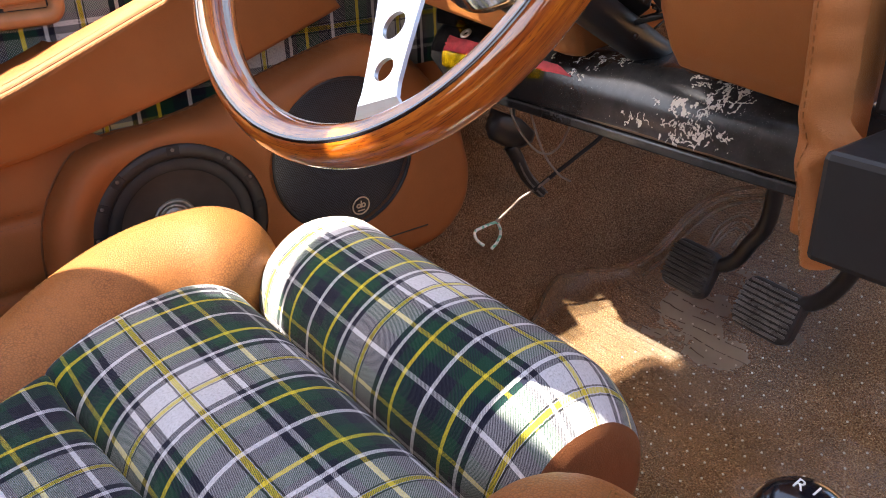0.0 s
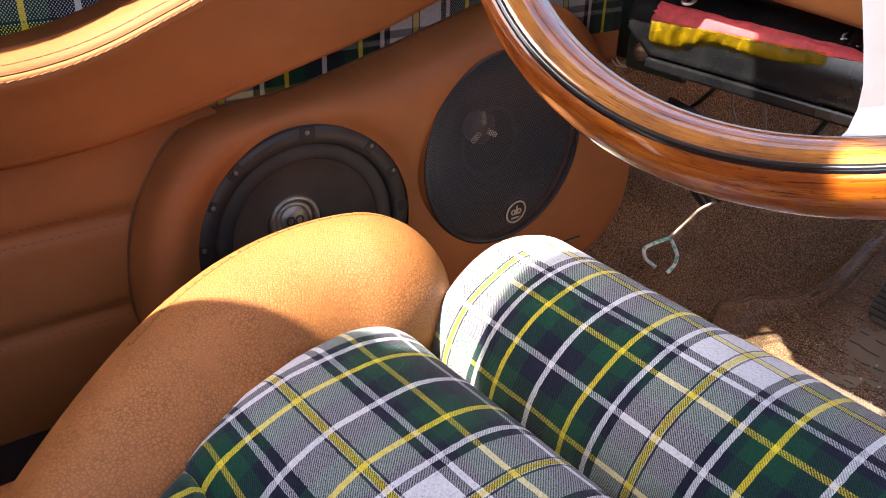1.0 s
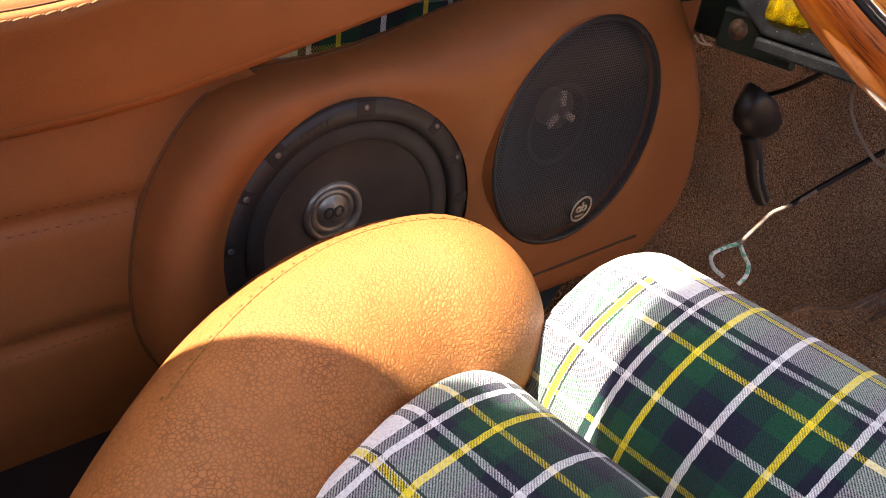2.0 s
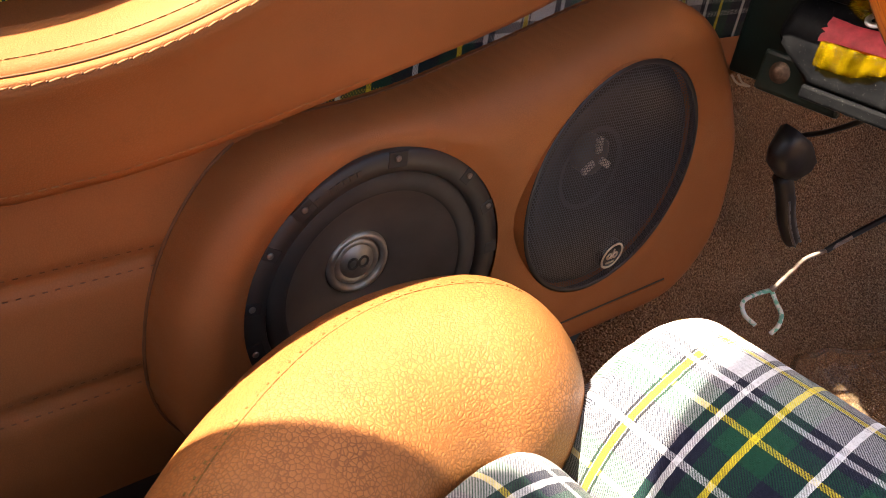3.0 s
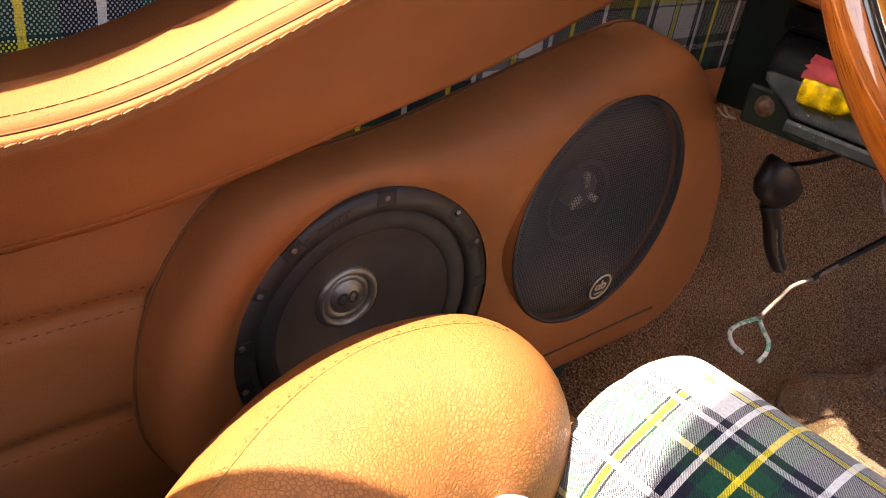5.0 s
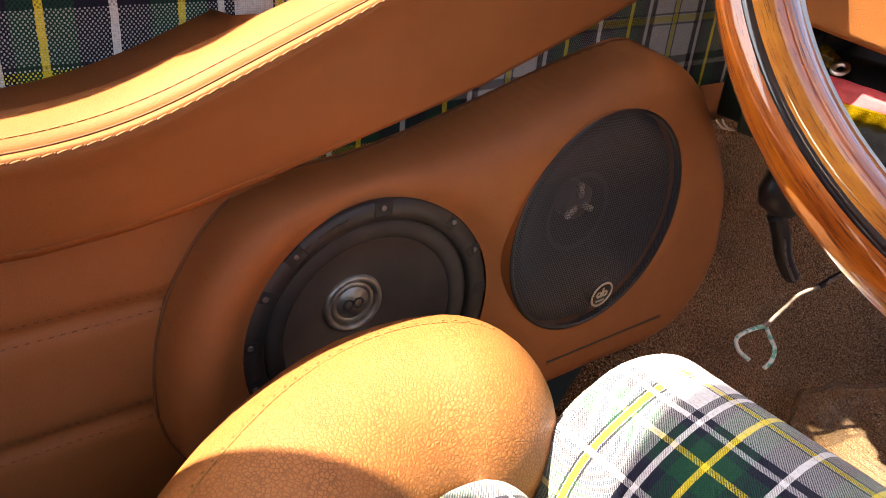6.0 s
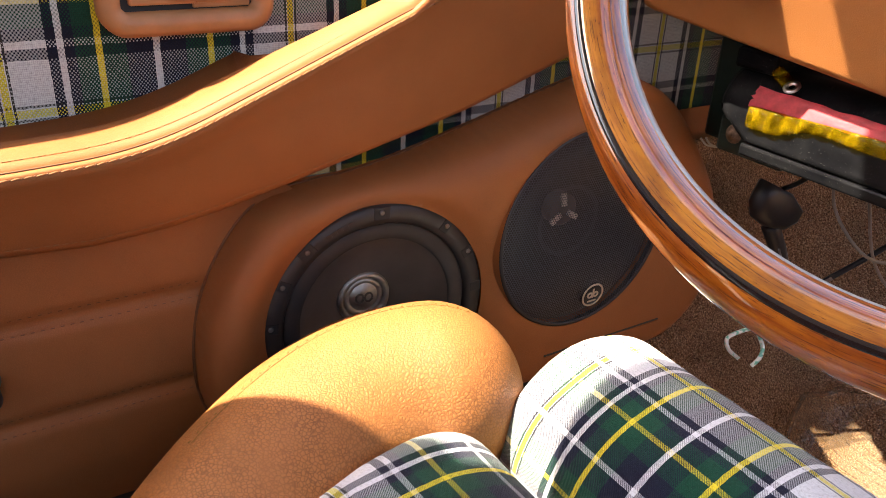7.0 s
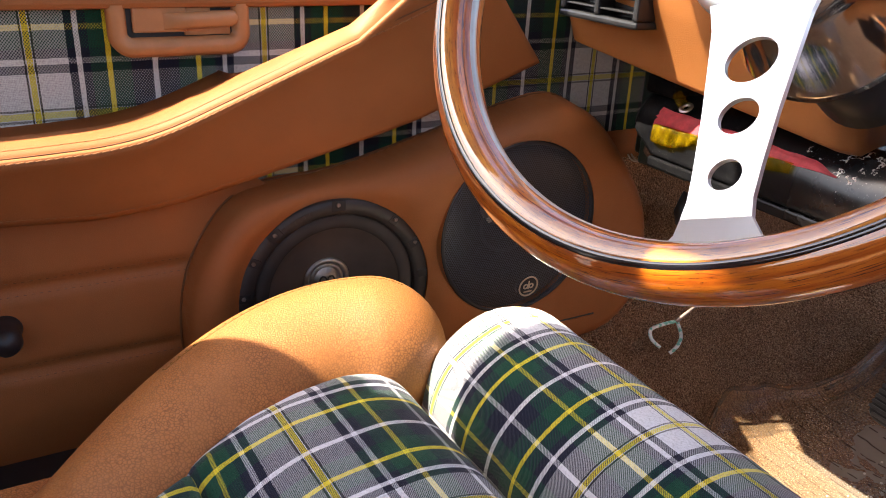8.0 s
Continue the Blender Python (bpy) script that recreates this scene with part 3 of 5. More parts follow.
# unseen plate ahead of the side window, stepped to block some of the sun
bm = bmesh.new()
lp = [(0.07, 0.436), (0.20, 0.436), (0.20, 0.375), (0.42, 0.375), (0.42, 0.54), (0.07, 0.54)]
rims = [[bm.verts.new((x, y, z)) for y, z in lp] for x in (-0.045, -0.025)]
for k in range(6):
    bm.faces.new((rims[0][k], rims[0][(k + 1) % 6], rims[1][(k + 1) % 6], rims[1][k]))
bm.faces.new(rims[0])
bm.faces.new(rims[1])
part("corner_sun_block", bm, body_paint, door, "unseen dark plate ahead of the side window, added to block sun")
block("door_shell", -0.075, -0.025, -0.75, 0.42, -0.15, 0.38, body_paint, door, bevel=0.004)
block("sill", -0.03, 0.045, -0.95, 0.02, -0.15, 0.018, black_plastic, door, "black plastic sill", bevel=0.006)

# armrest: face, rolled sewn edge, ledge
AR0, AR1 = -0.75, 0.185


def arm_profile(y):
    zl, zs = arm_low(y), arm_sew(y)
    w = 0.030 if y < -0.12 else max(0.012, 0.030 - 0.10 * (y + 0.12))
    k = max(0.0, min(1.0, (y + 0.094) / 0.009))
    xi, zi = -0.024 + k * (0.058 - w), zs + 0.0078 - 0.0060 * k
    return [(-0.030, zl + 0.010), (0.004, zl + 0.001), (0.0105, zl), (0.013, zl + 0.004), (0.019, zl + 0.3 * (zs - zl)), (0.0270, zl + 0.62 * (zs - zl)),
            (0.0335, zs - 0.0130), (0.0368, zs - 0.0085), (0.0376, zs - 0.0058), (0.0368, zs - 0.0034), (0.0352, zs - 0.0016), (0.0344, zs - 0.0052), (0.0339, zs - 0.0012), (0.0295, zs + 0.0016),
            (0.037 - w * 0.6, zs + 0.0042), (0.037 - w, zs + 0.0062), ((0.037 - w) * 0.5 + xi * 0.5, zs + 0.0062 - 0.013 * (1 - k)), (xi, zi), (xi, zi - 0.02)]


def arm_pt(a, b2):
    y = AR0 + (AR1 - AR0) * a
    pr = arm_profile(y)
    i = round(b2 * (len(pr) - 1))
    x, z = pr[i]
    # the front end is cut on the slant, from the top back to the lower corner
    top = max(0.0, z - arm_low(y))
    if a > 0.8:
        y -= (a - 0.8) / 0.2 * top * 0.95
    return (x, y, z)


v, f, u = sheet(arm_pt, 150, 18)
n_pr = 19
f.append(tuple(range(len(v) - n_pr, len(v))))
armrest = solid("armrest", v, f, door_leather, door, "padded tan leather armrest with a sewn top edge")
bm = bmesh.new()
holes = bmesh.new()
for k in range(124):
    y = -0.62 + 0.0058 * k
    p, q = Vector((0.0371, y, arm_sew(y) - 0.0049)), Vector((0.0369, y + 0.0054, arm_sew(y + 0.0054) - 0.0041))
    d = q - p
    r = bmesh.ops.create_uvsphere(bm, u_segments=8, v_segments=6, radius=0.5)
    bmesh.ops.transform(bm, matrix=Matrix.Translation((p + q) / 2) @ d.to_track_quat("X", "Z").to_matrix().to_4x4() @ Matrix.Diagonal((d.length * 1.02, 0.0011, 0.0013, 1)), verts=r["verts"])
    r = bmesh.ops.create_uvsphere(holes, u_segments=6, v_segments=4, radius=0.5)
    bmesh.ops.transform(holes, matrix=Matrix.Translation((0.0370, y + 0.0002, arm_sew(y) - 0.0043)) @ Matrix.Diagonal((0.0012, 0.0012, 0.0011, 1)), verts=r["verts"])
part("braided_seam", bm, braid, armrest, "thick braided tan thread", smooth=True)
part("needle_holes", holes, gap_brown, armrest)
rod("seam_cord", [(0.0346, y, arm_sew(y) - 0.0012) for y in np.linspace(-0.62, 0.10, 60).tolist()], 0.0005, gap_brown, armrest, "thin brown line of the sewn seam", n=180, sides=6)
row = [Vector((0.0275, y, arm_sew(y) + 0.0024)) for y in np.linspace(-0.6, 0.10, 150).tolist()]
stitches("stitching", row, 0.0046, 0.0008, 0.00036, thread_olive, armrest)
low = [Vector((0.0146, y, arm_low(y) + 0.0055)) for y in np.linspace(-0.6, -0.03, 120).tolist()]
stitches("stitching", low, 0.0030, 0.0018, 0.0005, thread_tan, armrest)


# inner door handle
esc = thing("door_handle", "tan plastic inner door handle in a rounded surround", "door handle")
bm = bmesh.new()


def rounded(y0, y1, z0, z1, r, n=8):
    out = []
    for cy, cz, a0 in ((y1 - r, z1 - r, 0), (y0 + r, z1 - r, 90), (y0 + r, z0 + r, 180), (y1 - r, z0 + r, 270)):
        for k in range(n + 1):
            a = radians(a0 + 90 * k / n)
            out.append((cy + r * math.cos(a), cz + r * math.sin(a)))
    return out


loops = [(-0.0225, rounded(-0.171, -0.070, 0.339, 0.409, 0.016)), (-0.0155, rounded(-0.171, -0.070, 0.339, 0.409, 0.016)),
         (-0.0125, rounded(-0.168, -0.073, 0.342, 0.406, 0.014)), (-0.0125, rounded(-0.160, -0.080, 0.3510, 0.399, 0.006)),
         (-0.0205, rounded(-0.158, -0.082, 0.3520, 0.397, 0.005))]
rings = [[bm.verts.new((x, y, z)) for y, z in lp] for x, lp in loops]
for ra, rb in zip(rings, rings[1:]):
    for i in range(len(ra)):
        j = (i + 1) % len(ra)
        bm.faces.new((ra[i], ra[j], rb[j], rb[i]))
bm.faces.new(rings[-1])
part("surround", bm, tan_plastic, esc, smooth=True)
# black plate: the recess's shade and its dark mechanism in one colour
block("recess_floor", -0.0215, -0.0203, -0.1575, -0.0825, 0.3525, 0.3965, black_plastic, esc, "black plate for the shaded gap and dark mechanism round the lever", bevel=0.0)
block("lever_plate", -0.0203, -0.0150, -0.1540, -0.1165, 0.3562, 0.4150, tan_plastic, esc, bevel=0.0012)
block("lever_plate", -0.0203, -0.0165, -0.1165, -0.0985, 0.3562, 0.4150, tan_plastic, esc, bevel=0.0008)
block("finger_scoop", -0.0203, -0.0180, -0.1180, -0.0840, 0.3533, 0.3600, tan_plastic, esc, bevel=0.0008)
v, f, u = sheet(lambda a, b2: (-0.0150 + 0.0052 * math.sin(math.pi * b2) ** 0.6 * (1 - 0.5 * max(0.0, (a - 0.85) / 0.15) ** 2) * min(1.0, a / 0.25),
                               -0.1330 + 0.0540 * a, 0.3640 + 0.0016 * a + (0.0060 - 0.0032 * max(0.0, (a - 0.9) / 0.1) ** 2) * -math.cos(math.pi * b2)), 30, 12)
solid("lever", v, f, tan_plastic, esc)
turned("screw", [(0.0001, 0.003), (0.003, 0.003), (0.0035, 0.0), (0.0035, -0.004)], Matrix.Translation((-0.0160, -0.1225, 0.3775)) @ Euler((0, radians(90), 0)).to_matrix().to_4x4(), steel, esc, "chrome screw", n=12)

crank = thing("window_crank", "black plastic knob of a window crank low on the door", "knob")
turned("knob", [(0.0001, 0.030), (0.008, 0.029), (0.011, 0.022), (0.010, 0.008), (0.012, 0.0)], Matrix.Translation((-0.014, -0.268, 0.142)) @ Euler((0, radians(90), 0)).to_matrix().to_4x4(), black_plastic, crank, n=24)
turned("base", [(0.0001, 0.006), (0.016, 0.005), (0.017, 0.0)], Matrix.Translation((-0.014, -0.285, 0.142)) @ Euler((0, radians(90), 0)).to_matrix().to_4x4(), black_plastic, crank, n=24)

# ---- speaker pod ----
W_C, W_R = Vector((0.016, -0.0135, 0.1362)), 0.0855
G_C, G_R = Vector((0.0360, 0.1615, 0.1758)), 0.0852
POD = [(-0.136, 0.095), (-0.136, 0.127), (-0.130, 0.160), (-0.115, 0.193), (-0.091, 0.221), (-0.060, 0.2290), (-0.022, 0.2315), (0.019, 0.2385),
       (0.076, 0.2530), (0.130, 0.2680), (0.180, 0.2800), (0.214, 0.284), (0.242, 0.275), (0.268, 0.253), (0.297, 0.217), (0.321, 0.179), (0.332, 0.14), (0.336, 0.11), (0.327, 0.074),
       (0.300, 0.045), (0.265, 0.033), (0.2, 0.033), (0.1, 0.033), (0.0, 0.030), (-0.07, 0.030), (-0.11, 0.045), (-0.128, 0.068)]


def pod_curve():
    p = [Vector((0, a, b2)) for a, b2 in POD]
    n = len(p)
    out = []
    for i in range(n):
        a, b2, c, d = p[i - 1], p[i], p[(i + 1) % n], p[(i + 2) % n]
        for k in range(6):
            f2 = k / 6
            q = 0.5 * ((2 * b2) + (c - a) * f2 + (2 * a - 5 * b2 + 4 * c - d) * f2 * f2 + (3 * b2 - a - 3 * c + d) * f2 ** 3)
            out.append((q.y, q.z))
    return np.array(out)


PC = pod_curve()


def pod_depth(y, z):
    """Signed distance inside the outline."""
    a, b2 = PC, np.roll(PC, -1, axis=0)
    ab, ap = b2 - a, np.array((y, z)) - a
    k = np.clip((ap * ab).sum(1) / (ab * ab).sum(1), 0, 1)
    d = np.sqrt(((ap - ab * k[:, None]) ** 2).sum(1)).min()
    cond = (a[:, 1] > z) != (b2[:, 1] > z)
    with np.errstate(divide="ignore", invalid="ignore"):
        xs = ab[:, 0] * (z - a[:, 1]) / ab[:, 1] + a[:, 0]
    inside = np.count_nonzero(cond & (y < xs)) % 2 == 1
    return d if inside else -d


def pod_face(y, z):
    base = 0.026 + 0.0125 * max(0.0, min(1.0, (y + 0.02) / 0.12))
    rw = math.hypot(y - W_C.y, z - W_C.z) - W_R
    rg = math.hypot(y - G_C.y, z - G_C.z) - G_R
    base -= 0.012 * math.exp(-(max(rw, 0) / 0.014) ** 1.3)
    base -= 0.0012 * math.exp(-(max(rg, 0) / 0.005) ** 1.5)
    return base


def pod_x(y, z, d):
    w = 0.029
    k = max(0.0, min(1.0, (d + 0.004) / w))
    rise = sum(lerp((0.0, 0.02, 0.09, 0.24, 0.48, 0.70, 0.86, 1.0), (0.0, 0.42, 0.62, 0.80, 0.925, 0.98, 0.996, 1.0), max(0.0, min(1.0, k + q))) for q in (-0.05, 0.0, 0.05)) / 3 if k > 0.05 else k * 8.5
    back = -0.020 if d > -0.004 else -0.020 + 1.5 * (d + 0.004)
    return back + (pod_face(y, z) - back) * rise


pod = thing("speaker_pod", "tan leather-covered speaker pod fixed low on the door", "speaker pod")
STEP = 0.0023
ny, nz = int(0.49 / STEP), int(0.28 / STEP)
vid, verts, faces = {}, [], []
for i in range(ny + 1):
    for j in range(nz + 1):
        y, z = -0.150 + i * STEP, 0.022 + j * STEP
        d = pod_depth(y, z)
        if d < -0.014:
            continue
        for c, r in ((W_C, W_R), (G_C, G_R)):
            q = math.hypot(y - c.y, z - c.z)
            if abs(q - r) < STEP * 0.72 and q > 0:
                y, z = c.y + (y - c.y) * r / q, c.z + (z - c.z) * r / q
        if min(math.hypot(y - W_C.y, z - W_C.z) - W_R, math.hypot(y - G_C.y, z - G_C.z) - G_R) < -1e-6:
            continue
        vid[i, j] = len(verts)
        verts.append((pod_x(y, z, pod_depth(y, z)), y, z))
for i in range(ny):
    for j in range(nz):
        q = [vid.get(k) for k in ((i, j), (i + 1, j), (i + 1, j + 1), (i, j + 1))]
        q = [k for k in q if k is not None]
        if len(q) >= 3:
            faces.append(tuple(q))
solid("pod_body", verts, faces, door_leather, pod)
for c, r, x in ((W_C, W_R, 0.014), (G_C, G_R, 0.0372)):
    def ring_pt(a, b2, c=c, r=r, x=x):
        return (x - 0.03 * b2, c.y + r * math.cos(2 * math.pi * a), c.z + r * math.sin(2 * math.pi * a))
    v, f, u = sheet(ring_pt, 72, 1, wrap_u=True)
    solid("opening_lip", v, f, door_leather, pod)
# dark rod along the pod's outline, drawn for the shade in its crease
edge = []
for i in range(0, len(PC) + 1, 2):
    p, q = PC[i % len(PC)], PC[(i + 3) % len(PC)]
    d = q - p
    n2 = np.array((-d[1], d[0])) / max(1e-9, float(np.hypot(d[0], d[1])))
    edge.append((-0.0140 if p[0] < -0.085 else -0.0195, float(p[0] + 0.0046 * n2[0]), float(p[1] + 0.0046 * n2[1])))
rod("edge_shade_rod", edge, 0.0010, gap_brown, pod, "dark rod standing for the shade between the pod and the door", n=240, sides=6)
block("slot_trim", 0.030, 0.0389, 0.130, 0.262, 0.0668, 0.0686, black_plastic, pod, "thin dark slot line", bevel=0.0003)
block("slot_lip", 0.030, 0.0394, 0.130, 0.262, 0.0650, 0.0666, door_leather, pod, bevel=0.0005)

EAST = Euler((0, radians(90), 0)).to_matrix().to_4x4()


def on_face(c, dx=0.0):
    """Local z towards the cabin, local x along the door."""
    return Matrix.Translation((c.x + dx, c.y, c.z)) @ Matrix(((0, 0, 1, 0), (1, 0, 0, 0), (0, 1, 0, 0), (0, 0, 0, 1)))


woofer = thing("woofer", "bare black woofer with a silver phase plug in the pod", "loudspeaker", "door speakers")
M = on_face(W_C, 0.0) @ Matrix.Rotation(radians(-3.0), 4, "Y")
turned("basket_ring", [(0.0850, -0.006), (0.0860, 0.000), (0.0848, 0.0022), (0.0735, 0.0022), (0.0722, 0.0), (0.0715, -0.004)], M, speaker_plastic, woofer, n=96)
sur = [(0.0725, -0.003)] + [(0.0655 - 0.0065 * math.cos(math.pi * k / 10), -0.003 + 0.0026 * math.sin(math.pi * k / 10)) for k in range(11)][::-1] + [(0.0585, -0.004)]
turned("surround", sur, M, dusty_rubber, woofer, "matt black rubber surround", n=96)
turned("cone", [(0.0590, -0.003)] + [(0.058 - 0.041 * k / 10, -0.004 - 0.022 * (k / 10) ** 0.9) for k in range(11)], M, cone_paper, woofer, "dark satin cone", n=96)
PM = M @ Matrix.Translation((-0.002, 0.003, -0.005))
turned("plug_rim", [(0.0215, -0.026), (0.0212, -0.018), (0.0200, -0.0155), (0.0180, -0.015), (0.0165, -0.0165), (0.0160, -0.020)], PM, plug_metal, woofer, "dull silver ring")
plug = turned("phase_plug", [(0.0162, -0.020), (0.0150, -0.0178), (0.0125, -0.0172), (0.0118, -0.0184), (0.0112, -0.0184), (0.0106, -0.0170), (0.0001, -0.0166)], PM, plug_metal, woofer, "dull silver phase plug")
bm = bmesh.new()
for dx in (-0.0036, 0.0036):
    for k in range(10):
        a = 2 * math.pi * k / 10
        box(bm, -0.0010, 0.0010, -0.0007, 0.0007, -0.0168, -0.0161, PM @ Matrix.Translation((dx + 0.0030 * math.cos(a), 0.0034 * math.sin(a), 0)) @ Matrix.Rotation(a + math.pi / 2, 4, "Z"))
part("embossed_mark", bm, dark_plug, plug, "dark engraved maker's shape")
for k, a in enumerate((89, 50, 28, 5, -20, 131, 151, 174, 195, 220, 262, 300)):
    c, s2 = math.cos(radians(a)), math.sin(radians(a))
    mm = M @ Matrix.Translation((0.0808 * c, 0.0808 * s2, 0.0022)) @ Matrix.Rotation(radians(a), 4, "Z")
    wide = 0.0062 if k in (0, 5, 8) else 0.0040
    bm = bmesh.new()
    box(bm, -0.0048, 0.0046, -wide, wide, -0.0015, 0.00035, mm, 0.0006)
    part("lug", bm, dark_cone, woofer, "black notch in the flange")
    if k in (0, 1, 5, 6, 7, 8, 2):
        turned("screw", [(0.0001, 0.0008), (0.0013, 0.0010), (0.0019, 0.0005), (0.0019, 0.0)], mm @ Matrix.Translation((0.0008, 0.0004 * (-1) ** k, 0.0004)), screw_metal, woofer, "small dull steel screw", n=12)
bm = bmesh.new()
for k in range(8):
    if k == 2:
        continue
    a = radians(128 - 3.1 * k)
    mm = M @ Matrix.Translation((0.0795 * math.cos(a), 0.0795 * math.sin(a), 0.0024)) @ Matrix.Rotation(a, 4, "Z")
    box(bm, -0.0018, 0.0018, -0.0014, 0.0014, -0.0004, 0.0004, mm)
part("maker_bars", bm, dusty_rubber, woofer, "raised bars in place of the maker's mark")

coax = thing("coaxial_speaker", "speaker behind a round black perforated grille with a small badge", "loudspeaker", "door speakers")
M = on_face(G_C, 0.0)


def grille_pt(a, b2):
    r = 0.0820 * b2
    h = 0.0085 * (1 - b2 ** 2.4) + 0.0015
    return M @ Vector((r * math.cos(2 * math.pi * a), r * math.sin(2 * math.pi * a), h))


v, f, u = sheet(grille_pt, 72, 14, wrap_u=True, uvfn=lambda a, b2: (0.0820 * b2 * math.cos(2 * math.pi * a), 0.0820 * b2 * math.sin(2 * math.pi * a)))
solid("grille", v, f, grille_steel, coax, "finely perforated black steel grille", uv=u)
turned("grille_rim", [(0.0816, 0.0012), (0.0826, 0.0022), (0.0841, 0.0022), (0.0850, 0.0010), (0.0851, -0.006)], M, black_plastic, coax, n=96)
turned("cone", [(0.080, -0.006), (0.074, -0.003), (0.066, -0.008), (0.03, -0.022), (0.0001, -0.024)], M, dark_cone, coax)
turned("backing", [(0.0850, -0.012), (0.0001, -0.027)], M, black_plastic, coax)
tw = M @ Matrix.Translation((-0.025, 0.022, -0.0005))
tweeter = turned("tweeter", [(0.0130, -0.012), (0.0132, -0.002), (0.0115, -0.0008), (0.0085, -0.0015), (0.006, -0.0004), (0.0001, 0.0006)], tw, dark_plug, coax, "dark tweeter on a bright bridge seen through the mesh", n=32)
for turn in (100, 215, 330):
    mm = tw @ Matrix.Rotation(radians(turn), 4, "Z")
    bm = bmesh.new()
    box(bm, 0.0040, 0.0150, -0.0024, 0.0024, -0.0012, 0.0018, mm, 0.0008)
    part("bridge_arm", bm, steel, tweeter, "bright metal arm")
B = M @ Matrix.Translation((0.0098, -0.0572, 0.0052)) @ Euler((radians(7), 0, 0)).to_matrix().to_4x4() @ Matrix.Scale(1.28, 4)
badge = turned("badge", [(0.0001, 0.0016), (0.0085, 0.0016), (0.0092, 0.0010), (0.0092, -0.003)], B, black_plastic, coax, "round black badge with beige rings", n=40)
turned("badge_ring", [(0.0074, 0.0016), (0.0075, 0.0021), (0.0086, 0.0021), (0.0087, 0.0016)], B, badge_beige, badge, n=40)
for dx in (-0.0024, 0.0024):
    turned("badge_mark", [(0.0011, 0.0016), (0.0012, 0.0021), (0.0022, 0.0021), (0.0023, 0.0016)], B @ Matrix.Translation((dx, 0.0002, 0)), badge_beige, badge, n=20)
bm = bmesh.new()
box(bm, -0.0005, 0.0005, -0.0020, 0.0048, 0.0016, 0.0021, B)
box(bm, -0.0035, 0.0035, -0.0050, -0.0040, 0.0016, 0.0021, B)
part("badge_bar", bm, badge_beige, badge)

# ---- the seat ----
seat = thing("car_seat", "low car seat with tan leather bolsters and tartan wool rolls", "car seat")
SEAT_MID = 0.333
BOL = (Vector((0.1048, -0.0228, 0.1246)), Vector((0.0714, -0.1002, 0.1152)), Vector((0.2047, -0.23, 0.1013)))
BOL_R = (0.0614, 0.0656, 0.0509)


def bol_axis(s):
    if s <= 1:
        c = BOL[0] * (1 - s) ** 2 + BOL[1] * 2 * s * (1 - s) + BOL[2] * s * s
        r = BOL_R[0] * (1 - s) ** 2 + BOL_R[1] * 2 * s * (1 - s) + BOL_R[2] * s * s
    else:
        q = (s - 1)
        c = BOL[2] + Vector((0.16 * q - 0.07 * q * q, -0.16 * q - 0.16 * q * q, -0.015 * q))
        r = BOL_R[2]
    return c, r


def bolster(mirror):
    rings_n, sides = 56, 40
    verts, faces = [], []

    def place(p):
        return Vector((2 * SEAT_MID - p.x, p.y, p.z + 0.004)) if mirror else p
    c0, r0 = bol_axis(0)
    d0 = (bol_axis(0.02)[0] - c0).normalized()
    seq = [(c0 - d0 * (r0 * math.cos(a)), r0 * math.sin(a)) for a in np.linspace(0.06, math.pi / 2, 12).tolist()]
    seq += [bol_axis(float(s)) for s in np.linspace(0.03, 2.0, rings_n - 12)]
    for k, (c, r) in enumerate(seq):
        nxt = seq[min(k + 1, len(seq) - 1)][0]
        prv = seq[max(k - 1, 0)][0]
        d = (nxt - prv).normalized()
        a = d.cross(Vector((0, 0, 1))).normalized()
        b2 = a.cross(d)
        for i in range(sides):
            th = 2 * math.pi * i / sides
            verts.append(place(c + r * (a * math.cos(th) + b2 * math.sin(th))))
    for k in range(len(seq) - 1):
        for i in range(sides):
            j = (i + 1) % sides
            faces.append((k * sides + i, k * sides + j, (k + 1) * sides + j, (k + 1) * sides + i))
    faces += [tuple(range(sides)), tuple((len(seq) - 1) * sides + i for i in range(sides))]
    ob = solid("side_bolster", verts, faces, seat_leather, seat, "grained tan leather side bolster")
    # sewn seam on the outer shoulder
    for off, dash, gap, thick in ((0.0, 0.0012, 0.0060, 0.0008), (-0.045, 0.0044, 0.0009, 0.0004)):
        line = []
        for k, (c, r) in enumerate(seq):
            if k < 7 or k > 27:
                continue
            d = (seq[min(k + 1, len(seq) - 1)][0] - seq[k - 1][0]).normalized()
            a = d.cross(Vector((0, 0, 1))).normalized()
            b2 = a.cross(d)
            th = radians(lerp((0, 12, 34, 55), (80, 74, 56, 34), k)) - off
            line.append(place(c + (r + 0.0002) * (a * math.cos(th) + b2 * math.sin(th))))
        stitches("stitching", line, dash, gap, thick, thread_olive, ob)
    return ob


bolster(False)
bolster(True)

R1_Y, R1_Z, R1_R = 0.063, 0.107, 0.068
R1_X0, R1_X1 = 0.148, 0.497


